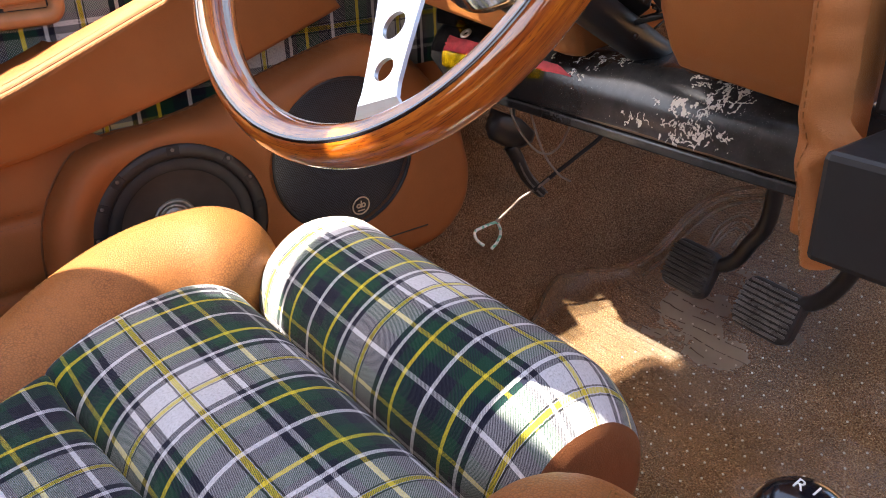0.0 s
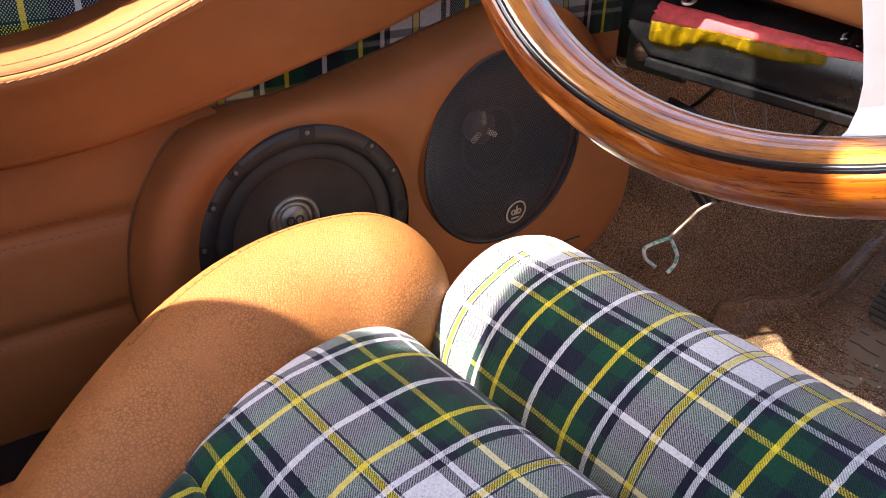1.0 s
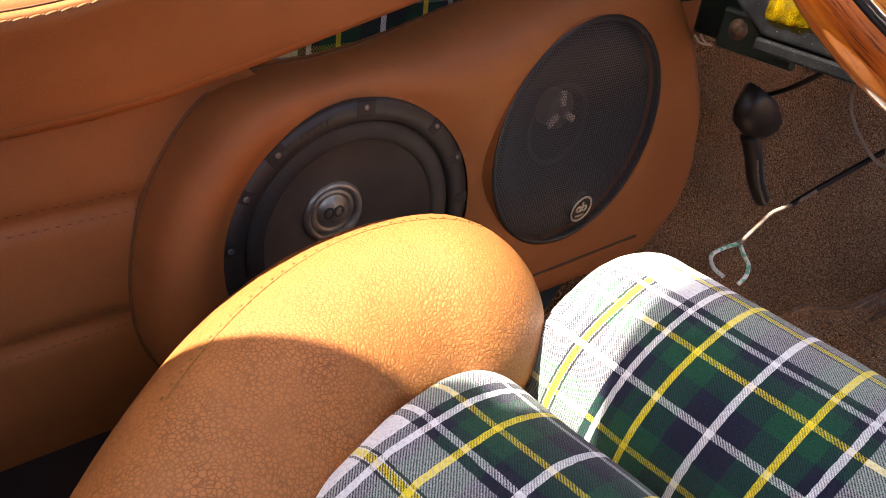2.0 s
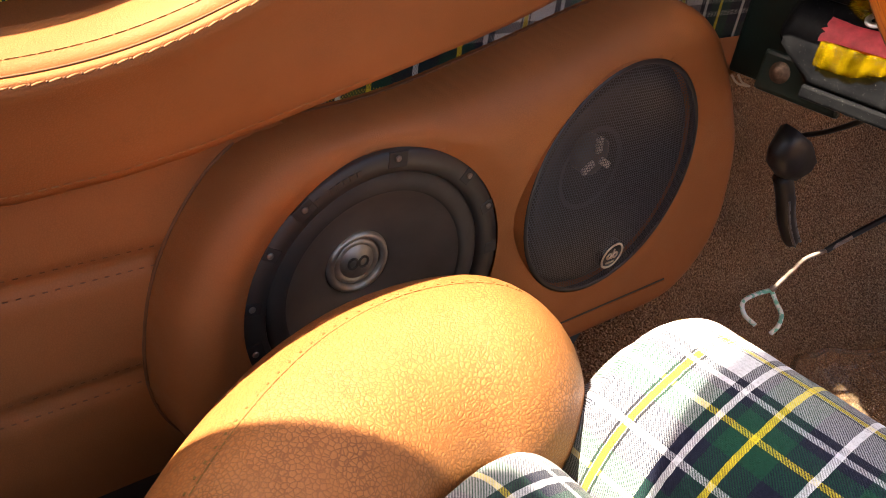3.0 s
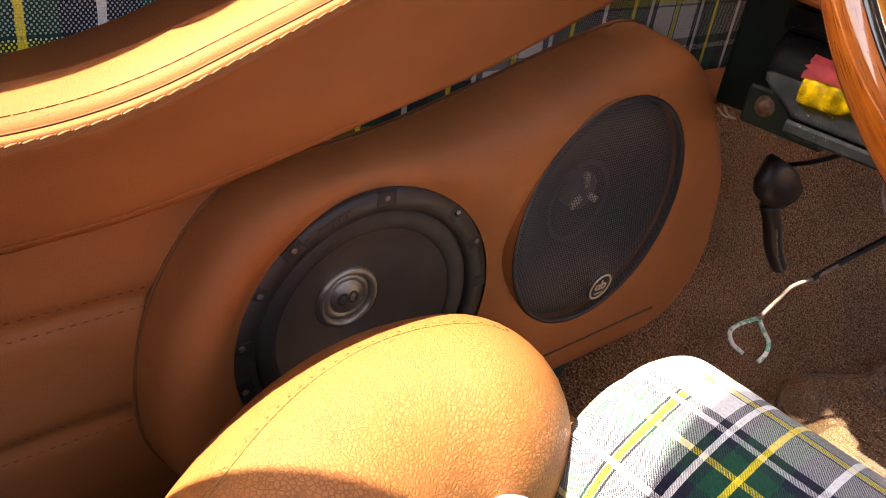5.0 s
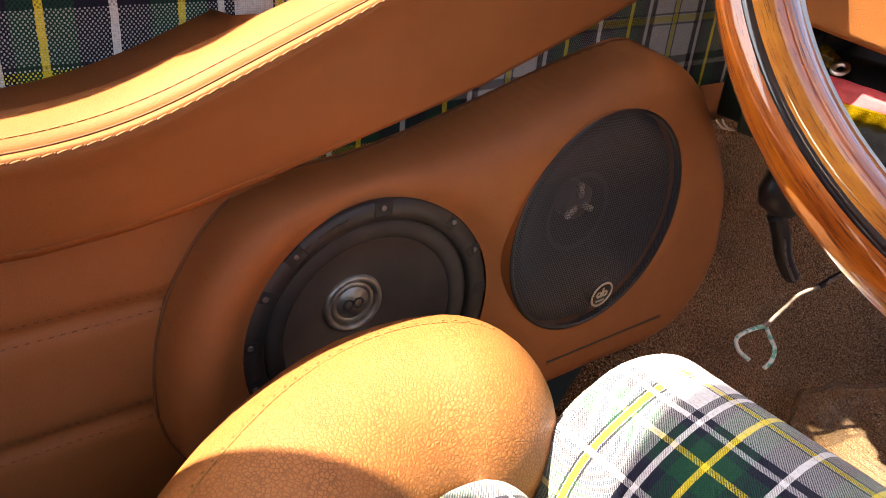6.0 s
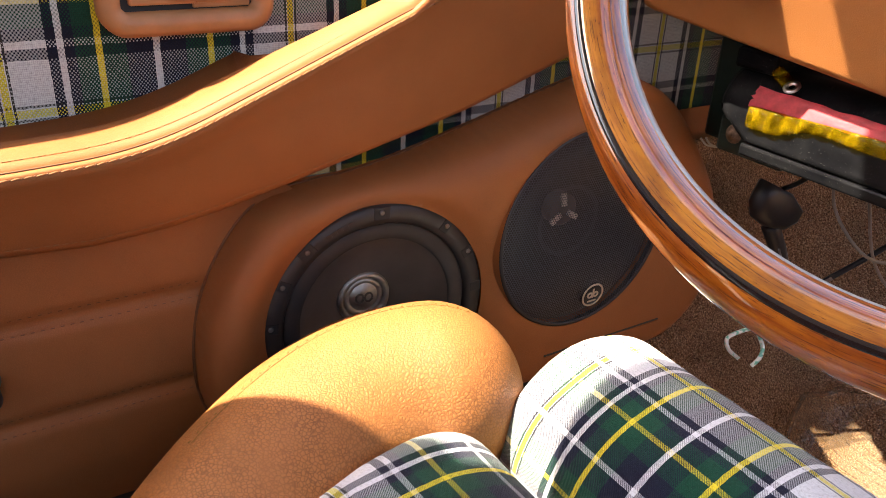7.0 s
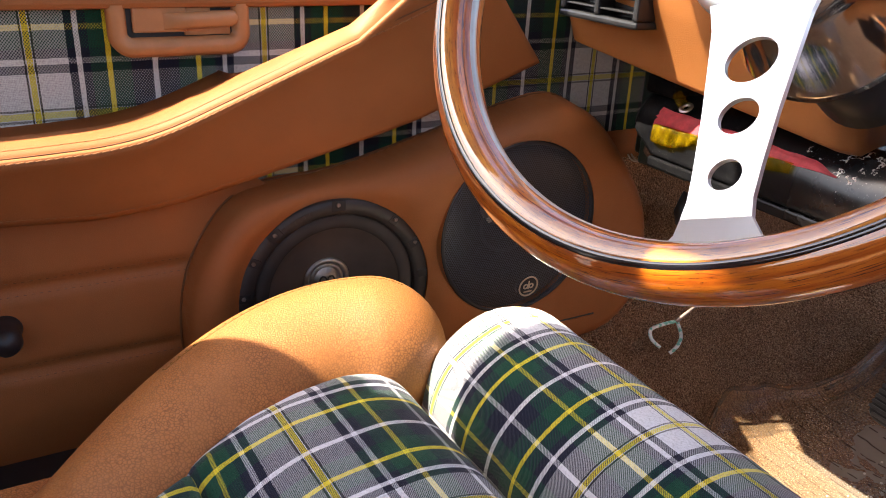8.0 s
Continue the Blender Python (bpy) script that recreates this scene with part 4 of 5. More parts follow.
def roll_pt(a, b2):
    x = R1_X0 + (R1_X1 - R1_X0) * a
    end = min(x - R1_X0, R1_X1 - x)
    k = 1.0
    if end < 0.020:
        k = math.sqrt(max(0.0, 1 - (1 - end / 0.020) ** 2)) * 0.20 + 0.80
    if x > 0.44:
        k = 1 - 0.22 * ((x - 0.44) / 0.057) ** 2.0
    th = radians(-128 + 256 * b2)
    r = R1_R * k
    squash = 1.04 if abs(th) < 1.6 else 1.0
    sag = 0.0015 * noise.noise(Vector((x * 25, th * 2.0, 0)))
    return (x, R1_Y - (0.6 * R1_R * (1 - k) if x > 0.44 else 0.0) + (r + sag) * math.sin(th), R1_Z - R1_R * (1 - k) * 0.4 + (r + sag) * math.cos(th))


def roll_uv(a, b2):
    arc = radians(-128 + 256 * b2) * R1_R
    return (max(-0.0950, R1_X0 + (R1_X1 - R1_X0) * a - 0.2555 + 0.06 * max(0.0, -arc - 0.03)), arc + 0.0610)


v, f, u = sheet(roll_pt, 110, 64, uvfn=roll_uv)
front_roll = solid("front_roll", v, f, seat_tartan, seat, "tartan wool front roll", uv=u)


def cap_pt(side):
    x = R1_X0 if side < 0 else R1_X1

    def at(a, b2):
        p = roll_pt(0.0 if side < 0 else 1.0, b2)
        c = Vector((x + side * 0.018, R1_Y - 0.006, R1_Z - 0.02))
        q = Vector(p).lerp(c, a)
        q.x = x + side * (0.016 if side < 0 else 0.008) * math.sqrt(1 - (1 - a) ** 2)
        return q
    return at


v, f, u = sheet(cap_pt(-1), 10, 64, uvfn=lambda a, b2: (-0.0950 + 0.003 * a, radians(-128 + 256 * b2) * R1_R + 0.061))
solid("roll_end", v, f, seat_tartan, seat, uv=u)
v, f, u = sheet(cap_pt(1), 10, 64)
solid("roll_end", v, f, end_leather, seat, "brown leather end of the roll")

# middle and rear rolls of the cushion
def edge_left(y):
    return lerp((-0.6, -0.30, -0.25, -0.217, -0.176, -0.141, -0.105, -0.068, -0.038, 0.0), (0.34, 0.295, 0.262, 0.235, 0.203, 0.181, 0.168, 0.160, 0.157, 0.152), y)


def crease(a, y, slant):
    return y + slant * (0.068 * a - 0.014)


def cushion(y0, y1, slant0, slant1, top, name, depth, fan=False):
    """A padded panel between two creases; its left edge follows the bolster."""
    def pos(a, b2):
        ya, yb = crease(a, y0, slant0), crease(a, y1, slant1)
        y = ya + (yb - ya) * b2
        xl = edge_left(y)
        xr = 2 * SEAT_MID - xl
        x = xl + (xr - xl) * a
        e = 2 * b2 - 1
        bulge = math.sqrt(max(0.0, 1 - abs(e) ** 3.0))
        ea = min(a, 1 - a)
        side = math.sqrt(max(0.0, 1 - (1 - min(1.0, ea / 0.06)) ** 2))
        inner = min(1.0, ea / 0.22)
        z = top - depth * (1 - bulge) * (1.0 if (b2 > 0.5 and y1 > -0.1) else 0.15 + 0.85 * inner) - 0.013 * (1 - side)
        z += 0.0015 * noise.noise(Vector((x * 18, y * 18, 1)))
        return (x, y, z)

    ys = np.linspace(0, 1, 200).tolist()
    arc = [0.0]
    for p, q in zip(ys, ys[1:]):
        arc.append(arc[-1] + (Vector(pos(0.3, q)) - Vector(pos(0.3, p))).length)
    mid = float(np.interp(0.5, ys, arc))
    ymid = pos(0.3, 0.5)[1]

    near = crease(0.3, y1, slant1) - crease(0.3, y0, slant0)

    def uv(a, b2):
        x, y, z = pos(a, b2)
        sett = (x - lerp((-0.40, -0.25, -0.17, -0.118, -0.068, 0.0), (0.330, 0.280, 0.252, 0.239, 0.2335, 0.232), y)) * 0.965
        if not fan:
            return (sett, float(np.interp(b2, ys, arc)) - mid + ymid + 0.040)
        ya, yb = crease(a, y0, slant0), crease(a, y1, slant1)
        line = (-0.072 + 0.05 * (x - 0.21) - ya) / (yb - ya)
        return (sett, -0.0282 + (float(np.interp(b2, ys, arc)) - float(np.interp(line, ys, arc))) * (yb - ya) / near / 1.13)
    v, f, u = sheet(pos, 90, 44, uvfn=uv)
    return solid(name, v, f, seat_tartan, seat, "tartan wool cushion panel", uv=u)


cushion(-0.179, -0.016, 0.46, 0.0, 0.157, "middle_roll", 0.050, True)
cushion(-0.355, -0.177, 0.3, 0.46, 0.152, "rear_roll", 0.024)
cushion(-0.560, -0.353, 0.0, 0.3, 0.147, "rear_roll", 0.024)


def under_pt(a, b2):
    x = 0.12 + 0.426 * a
    y = -0.55 + 0.66 * b2
    return (x, y, 0.098 if b2 < 0.98 else 0.06)


v, f, u = sheet(under_pt, 10, 50)
solid("cushion_base", v, f, seat_leather, seat, "tan leather between the rolls")
block("seat_box", 0.09, 0.576, -0.55, 0.10, -0.03, 0.085, seat_leather, seat, bevel=0.02)
for x in (0.16, 0.50):
    block("runner", x - 0.012, x + 0.012, -0.55, 0.10, FLOOR - 0.004, -0.028, black_plastic, seat, "black steel seat runner")

# ---- steering wheel ----
HUB, AX = Vector((0.350, 0.0323, 0.458)), Vector((0.1085, -0.8702, 0.4805)).normalized()
UPW = Vector((-0.024, 0.031, 0.038))
UPW = (UPW - AX * UPW.dot(AX)).normalized()
SIDE = UPW.cross(AX)
WM = Matrix.Translation(HUB) @ Matrix(((SIDE.x, UPW.x, AX.x, 0), (SIDE.y, UPW.y, AX.y, 0), (SIDE.z, UPW.z, AX.z, 0), (0, 0, 0, 1)))
RIM, TR, TA = 0.1590, 0.0118, 0.0138
wheel = thing("steering_wheel", "wood-rimmed steering wheel with drilled brushed aluminium spokes", "steering wheel")


def rim_pt(r, ta, scale=1.0):
    def at(a, b2):
        th, ph = 2 * math.pi * a, 2 * math.pi * b2
        q = RIM + r * math.cos(ph)
        return WM @ Vector((q * math.cos(th), q * math.sin(th), ta * math.sin(ph)))
    return at


v, f, u = sheet(rim_pt(TR, TA), 160, 24, True, True, uvfn=lambda a, b2: (a * 1.0, b2 * 0.08))
solid("rim", v, f, wood, wheel, "lacquered orange-brown wooden rim", uv=u)


def stripe(name, ph0, ph1, lift, mat, label):
    def at(a, b2):
        th, ph = 2 * math.pi * a, radians(ph0 + (ph1 - ph0) * b2)
        k = lift if 0.01 < b2 < 0.99 else -0.0006
        q = RIM + (TR + k) * math.cos(ph)
        return WM @ Vector((q * math.cos(th), q * math.sin(th), (TA + k) * math.sin(ph)))
    v, f, u = sheet(at, 160, 4, True, False)
    return solid(name, v, f, mat, wheel, label)


stripe("inlay", 78, 98, 0.0003, black_lacquer, "black inlay line along the rim")
stripe("core_band", 166, 194, 0.0005, core_metal, "aluminium core band inside the rim")


def spoke(turn):
    bm = bmesh.new()
    T = WM @ Matrix.Rotation(radians(turn), 4, "Z")

    def lay(s, y, up=0.0):
        return T @ Vector((s, y, -0.001 - 0.213 * (y + 0.150) + up))
    half = [(-0.030, 0.025), (-0.045, 0.0210), (-0.065, 0.0186), (-0.09, 0.0158), (-0.115, 0.0138), (-0.128, 0.0132), (-0.136, 0.0142)]
    outer = [(w, y) for y, w in half] + [(-w, y) for y, w in half[::-1]]
    loops = [outer]
    for y, r in ((-0.0640, 0.0110), (-0.0909, 0.0083), (-0.1174, 0.0068)):
        loops.append([(r * math.cos(2 * math.pi * k / 64), y + r * math.sin(2 * math.pi * k / 64)) for k in range(64)])
    top, low = [], []
    for lp in loops:
        for store, up in ((top, 0.0), (low, -0.0030)):
            vs = [bm.verts.new(lay(s, y, up)) for s, y in lp]
            store.append(vs)
            for k in range(len(vs)):
                bm.edges.new((vs[k], vs[(k + 1) % len(vs)]))
    for store in (top, low):
        es = [e for vs in store for v2 in vs for e in v2.link_edges if e.other_vert(v2) in vs]
        bmesh.ops.triangle_fill(bm, use_beauty=True, use_dissolve=False, edges=list(set(es)))
    for ta, tb in zip(top, low):
        for k in range(len(ta)):
            j = (k + 1) % len(ta)
            bm.faces.new((ta[k], ta[j], tb[j], tb[k]))
    ob = part("spoke", bm, alu, wheel, "brushed aluminium spoke with three round holes")
    bm = bmesh.new()
    foot = [(-0.136, 0.0142), (-0.142, 0.0172), (-0.147, 0.0230), (-0.153, 0.032)]
    rows = [[bm.verts.new(lay(k * w, y, 0.45 * (y + 0.136) + up)) for k in (-1, 1)] for up in (0.0, -0.003) for y, w in foot]
    for a, b2 in list(zip(rows[:3], rows[1:4])) + list(zip(rows[4:7], rows[5:8])):
        bm.faces.new((a[0], a[1], b2[1], b2[0]))
    for a, b2, c, d in [(0, 1, 5, 4), (1, 2, 6, 5), (2, 3, 7, 6)]:
        for k in (0, 1):
            bm.faces.new([rows[i][k] for i in (a, b2, c, d)])
    bmesh.ops.recalc_face_normals(bm, faces=bm.faces)
    part("foot", bm, alu, ob, "flared foot of the spoke bent into the rim")
    return ob


for a in (0, 120, 240):
    spoke(a)
HM = WM @ Matrix.Translation((0, 0, -0.030))
turned("hub_plate", [(0.0001, 0.004), (0.034, 0.004), (0.040, 0.0025), (0.041, -0.002), (0.038, -0.004), (0.0001, -0.004)], HM, alu, wheel, n=48)
turned("horn_button", [(0.0001, 0.014), (0.018, 0.0125), (0.026, 0.008), (0.028, 0.004)], HM, black_plastic, wheel, n=40)
turned("hub_boss", [(0.036, -0.004), (0.0385, -0.008), (0.0385, -0.016), (0.0365, -0.018), (0.0365, -0.026), (0.040, -0.045), (0.047, -0.066), (0.0475, -0.072), (0.030, -0.074)], HM, chrome, wheel, "polished chrome boss behind the spokes", n=64)

column = thing("steering_column", "dark steering column with a chrome collar under the dash", "steering column")
CM = HM @ Matrix.Translation((0, 0, -0.08))
turned("tube", [(0.015, 0.006), (0.015, -0.25)], CM, black_plastic, column, n=32)
turned("switch_housing", [(0.026, 0.000), (0.031, -0.006), (0.032, -0.050), (0.022, -0.058)], CM, black_plastic, column, n=32, squash=1.2)
turned("collar", [(0.0365, 0.002), (0.039, -0.002), (0.039, -0.006), (0.036, -0.008)], CM, chrome, column, n=48)

rng = random.Random(4)
loom = thing("wiring_loom", "tangled dark wires in the gap round the column", "cables")
for k in range(30):
    x, z = 0.25 + 0.105 * rng.random(), 0.352 + 0.060 * rng.random()
    pts = [(x, 0.30, z + 0.05)]
    for j in range(4):
        pts.append((x + rng.uniform(-0.030, 0.030), 0.272 + rng.uniform(-0.02, 0.04), z - 0.008 * j + rng.uniform(-0.010, 0.010)))
    rod("wire", pts, 0.0010 + 0.0013 * rng.random(), (black_wire, black_wire, black_wire, black_wire, copper_wire)[k % 5], loom, n=28, sides=6)

for k in range(6):
    x, z = 0.262 + 0.019 * k, 0.352 + 0.045 * rng.random()
    plug_box = block("connector", -0.011, 0.011, -0.008, 0.008, -0.007, 0.007, black_plastic, loom, "black plastic plug connector", bevel=0.0015, m=pose(x, 0.268 + 0.02 * rng.random(), z, 40 * rng.random(), 50 * rng.random(), 70 * rng.random()))
    block("collar", -0.013, -0.009, -0.0095, 0.0095, -0.0085, 0.0085, black_rubber, plug_box, bevel=0.001, m=pose(x, 0.266, z, 20, 30, 40))

# ---- dashboard ----
dash = thing("dashboard", "tan leather covered dashboard with dark gaps round the column", "dashboard")


def pad_pt(x0, x1, low_left, low_right):
    def at(a, b2):
        x = x0 + (x1 - x0) * a
        lo = low_left + (low_right - low_left) * a
        dip = 0.016 if x1 < 0.3 else 0.0
        # the left pad's top runs on unseen to 0.96, shading the toe board
        prof = [(0.33, lo + 0.012 - dip), (0.262, lo + 0.004 - dip), (0.248, lo - dip), (0.238, lo + 0.004 - dip), (0.227 + dip * 0.2, lo + 0.018 - dip * 0.6), (0.214 + dip * 0.1, lo + 0.045), (0.206, lo + 0.075), (0.208, lo + 0.095), (0.222, lo + 0.112), (0.26, lo + 0.12), (0.96 if x1 < 0.3 else 0.60, lo + 0.125)]
        k = b2 * (len(prof) - 1)
        i = min(int(k), len(prof) - 2)
        f2 = k - i
        y = prof[i][0] * (1 - f2) + prof[i + 1][0] * f2
        z = prof[i][1] * (1 - f2) + prof[i + 1][1] * f2
        e = min(a, 1 - a) * (x1 - x0)
        if e < 0.012:
            y += 0.010 * (1 - e / 0.012) ** 2
        return (x, y, z)
    return at


for x0, x1, l0, l1 in ((-0.020, 0.285, 0.352, 0.322), (0.388, 0.515, 0.317, 0.305)):
    v, f, u = sheet(pad_pt(x0, x1, l0, l1), 50, 60)
    nv = 61
    f.append(tuple(range(nv)))
    f.append(tuple(range(len(v) - nv, len(v))))
    solid("dash_pad", v, f, dash_leather, dash, "grained tan leather dash pad")


def bridge_pt(a, b2):
    return (0.27 + 0.135 * a, 0.30 + 0.25 * b2, 0.43 - 0.01 * b2)


v, f, u = sheet(bridge_pt, 6, 6)
solid("dash_shelf", v, f, dash_leather, dash)

vent = thing("air_vent", "black plastic air vent set in the tan dash", "air vent")
# frame carried out to x 0.112 to keep sun off the beam's end
block("frame", 0.012, 0.112, 0.200, 0.225, 0.366, 0.372, black_plastic, vent)
block("frame", 0.012, 0.112, 0.200, 0.225, 0.416, 0.422, black_plastic, vent)
for x in (0.012, 0.058, 0.106):
    block("frame", x, x + 0.006, 0.200, 0.225, 0.372, 0.416, black_plastic, vent)
block("duct", 0.018, 0.106, 0.218, 0.224, 0.372, 0.416, black_plastic, vent, bevel=0.0)
for k in range(4):
    block("slat", 0.019, 0.105, 0.202, 0.216, 0.377 + 0.0105 * k, 0.3785 + 0.0105 * k, black_plastic, vent, bevel=0.0004)

# ---- painted cross beam ----
beam = thing("dash_beam", "black painted steel cross beam, chipped to bare metal", "steel beam")
BY, BZ, BR = 0.287, 0.268, 0.036


def beam_pt(a, b2):
    prof = [(0.33, 0.309)] + [(BY + BR * math.cos(t), BZ + BR * math.sin(t) * 1.08) for t in np.linspace(radians(80), radians(184), 17)] + [(0.2505, 0.2605), (0.2498, 0.2578), (0.2512, 0.2560), (0.258, 0.2550), (0.33, 0.2545)]
    i = round(b2 * (len(prof) - 1))
    y, z = prof[i]
    start = 0.064 + 0.032 * max(0.0, min(1.0, (0.282 - z) / 0.022)) ** 1.5
    x = start + (0.578 - start) * a
    back = 0.006 * max(0.0, (0.074 - x) / 0.010) ** 1.6
    dent = 0.0010 * noise.noise(Vector((x * 12, z * 30, 0.5)))
    return (x, y + dent + back, z)


v, f, u = sheet(beam_pt, 110, 22)
nv = 23
f.append(tuple(range(nv)))
beam_ob = solid("beam_tube", v, f, chipped, beam)
block("flange", 0.094, 0.578, 0.2500, 0.330, 0.2455, 0.2548, chipped, beam, "folded lower flange with a rusty edge", bevel=0.002)
block("end_bracket", 0.045, 0.110, 0.2850, 0.2910, 0.2300, 0.2600, body_paint, beam, "chipped dark bolted end bracket", bevel=0.003)
block("top_tab", 0.063, 0.100, 0.266, 0.320, 0.3040, 0.3200, chipped, beam, "flat black tab over the beam's end", bevel=0.003)
block("end_plate", 0.004, 0.066, 0.318, 0.332, 0.226, 0.350, body_paint, beam, "dark green painted body bracket", bevel=0.003)
BM = Matrix.Translation((0.0615, 0.2850, 0.2470)) @ Euler((radians(90), 0, 0)).to_matrix().to_4x4()
turned("bolt", [(0.0001, 0.005), (0.004, 0.005), (0.0045, 0.0015), (0.0075, 0.0012), (0.0078, 0.0)], BM, brown_iron, beam, "rusty bolt and washer", n=16)

# tape, clips and connector stuck to the beam


def on_beam(x, deg, lift=0.0):
    t = radians(deg)
    return Vector((x, BY + (BR + lift) * math.cos(t), BZ + (BR * 1.08 + lift) * math.sin(t)))


def tape_pt(a, b2):
    x = 0.093 + 0.180 * a
    lo, hi = 158 - 8 * a, 134 + 6 * a + 10 * max(0.0, (a - 0.88) / 0.12)
    rag = 2.0 * noise.noise(Vector((x * 60, b2 * 3, 7)))
    return on_beam(x + (0.004 * noise.noise(Vector((b2 * 9, 0, 3))) if a < 0.05 else 0), hi + (lo - hi) * b2 + rag, 0.0008 + 0.0005 * noise.noise(Vector((x * 40, b2 * 4, 0))))


v, f, u = sheet(tape_pt, 60, 10)
tape = tagged(solid("red_tape", v, f, red_tape), "strip of torn red tape on the black beam", "tape")


def strip_pt(a, b2):
    x = 0.097 + 0.141 * a
    mid = 163 - 7 * a
    cell = abs(math.sin(math.pi * x / 0.0125))
    bump = 0.0042 * cell ** 0.5 * (1.0 - b2) ** 0.5 * min(1.0, b2 * 9) + 0.0012 * cell * b2
    low = 22 - 8 * min(1.0, max(0.0, (a - 0.18) / 0.16)) + 2.0 * math.sin(x * 70)
    return on_beam(x, mid - 6 + low * b2, 0.0012 + bump)


v, f, u = sheet(strip_pt, 150, 10)
tagged(solid("yellow_strip", v, f, yellow_clear), "scalloped yellow translucent plastic strip on the beam", "plastic strip")

conn = thing("ring_terminal", "yellow crimp ring terminal lying on the beam", "cable terminal")
p0, p1 = on_beam(0.098, 113, 0.004), on_beam(0.113, 124, 0.003)
rod("sleeve", [p0, p1], 0.0050, yellow_clear, conn, "yellow plastic sleeve", n=6, sides=12)
d = (p1 - p0).normalized()
q = Matrix.Translation(p1 + d * 0.006) @ (on_beam(0.1, 124, 1.0) - on_beam(0.1, 124, 0.0)).to_track_quat("Z", "Y").to_matrix().to_4x4()
turned("ring", [(0.0026, 0.0), (0.0026, 0.0012), (0.0062, 0.0012), (0.0062, 0.0)], q, steel, conn, "bright steel ring", n=20)

# ---- wires, bonnet lever ----
wire = thing("loose_wire", "loose cable with two stripped whitish ends hanging over the carpet", "cable")
rod("cable", [(0.122, 0.378, 0.1210), (0.1135, 0.363, 0.1085), (0.1050, 0.3500, 0.0990), (0.1035, 0.3360, 0.0900), (0.1025, 0.3160, 0.0785)], 0.0017, pale_wire, wire, n=40)
rod("sleeve", [(0.180, 0.440, 0.300), (0.172, 0.445, 0.230), (0.155, 0.432, 0.175), (0.138, 0.408, 0.147), (0.1185, 0.375, 0.1175), (0.1130, 0.362, 0.1075)], 0.0025, black_wire, wire, "black insulating sleeve", n=40)
rod("twist", [(0.1027, 0.3180, 0.0802), (0.1020, 0.3150, 0.0770)], 0.0026, pale_wire, wire, "twisted joint of the two strands", n=4)
rod("bare_end", [(0.1020, 0.3160, 0.0775), (0.0965, 0.304, 0.0738), (0.0954, 0.2889, 0.0706), (0.1010, 0.2860, 0.0632), (0.1110, 0.2890, 0.0580)], 0.0019, mint_wire, wire, "stripped mint-white strand", n=40)
rod("bare_end", [(0.1020, 0.3160, 0.0775), (0.1100, 0.3140, 0.0708), (0.1203, 0.3051, 0.0692), (0.1250, 0.2960, 0.0645), (0.1245, 0.2885, 0.0590)], 0.0019, mint_wire, wire, "stripped mint-white strand", n=40)
loop = thing("wire_loop", "thin grey wire drooping below the beam", "cable")
rod("strand", [(0.150, 0.29, 0.248), (0.157, 0.293, 0.215), (0.185, 0.30, 0.188), (0.215, 0.30, 0.200), (0.240, 0.30, 0.248)], 0.0012, copper_wire, loop, n=30)
rod("strand", [(0.176, 0.29, 0.248), (0.186, 0.305, 0.190), (0.200, 0.315, 0.165), (0.215, 0.318, 0.160)], 0.0012, copper_wire, loop, n=30)

frayed = thing("frayed_wire", "short frayed pale wire end beside the beam bracket", "cable")
for k in range(2):
    rod("strand", [(0.036, 0.300, 0.226), (0.028 + 0.003 * k, 0.296, 0.226 + 0.002 * k), (0.022 + 0.005 * k, 0.294, 0.231 + 0.002 * k)], 0.0009, badge_beige, frayed, n=12, sides=6)

pull = thing("release_lever", "black plastic release lever on the kick side", "lever")
bm = bmesh.new()
side = [(0.349, 0.196), (0.392, 0.176), (0.418, 0.152), (0.412, 0.140), (0.392, 0.136), (0.368, 0.143), (0.345, 0.158), (0.339, 0.174)]
rings = [[bm.verts.new((x, 0.38 + (y - 0.38) * k, 0.163 + (z - 0.163) * k)) for y, z in side] for x, k in ((0.044, 0.80), (0.050, 0.95), (0.058, 0.90), (0.063, 0.66))]
for ra, rb in zip(rings, rings[1:]):
    for i in range(len(ra)):
        j = (i + 1) % len(ra)
        bm.faces.new((ra[i], ra[j], rb[j], rb[i]))
bm.faces.new(rings[0])
bm.faces.new(rings[-1])
part("bracket", bm, black_plastic, pull, smooth=True)
GRIP = [(0.050, 0.380, 0.142), (0.055, 0.388, 0.124), (0.058, 0.398, 0.102), (0.060, 0.414, 0.082), (0.061, 0.424, 0.072)]
handle = rod("handle", GRIP, 0.0085, black_plastic, pull, n=24, sides=12, taper=0.78)
for off in (-0.0034, 0.0034):
    rod("ridge", [(x + 0.0064, y + off, z + off * 0.5) for x, y, z in GRIP[1:]], 0.0013, pale_rubber, handle, n=20, sides=6)
rod("cable", [(0.05, 0.385, 0.178), (0.082, 0.357, 0.200), (0.114, 0.33, 0.228), (0.125, 0.32, 0.250)], 0.0022, black_wire, pull)
turned("rivet", [(0.0001, 0.002), (0.003, 0.0015), (0.0035, 0)], Matrix.Translation((0.060, 0.374, 0.164)) @ EAST, steel, pull, n=10)

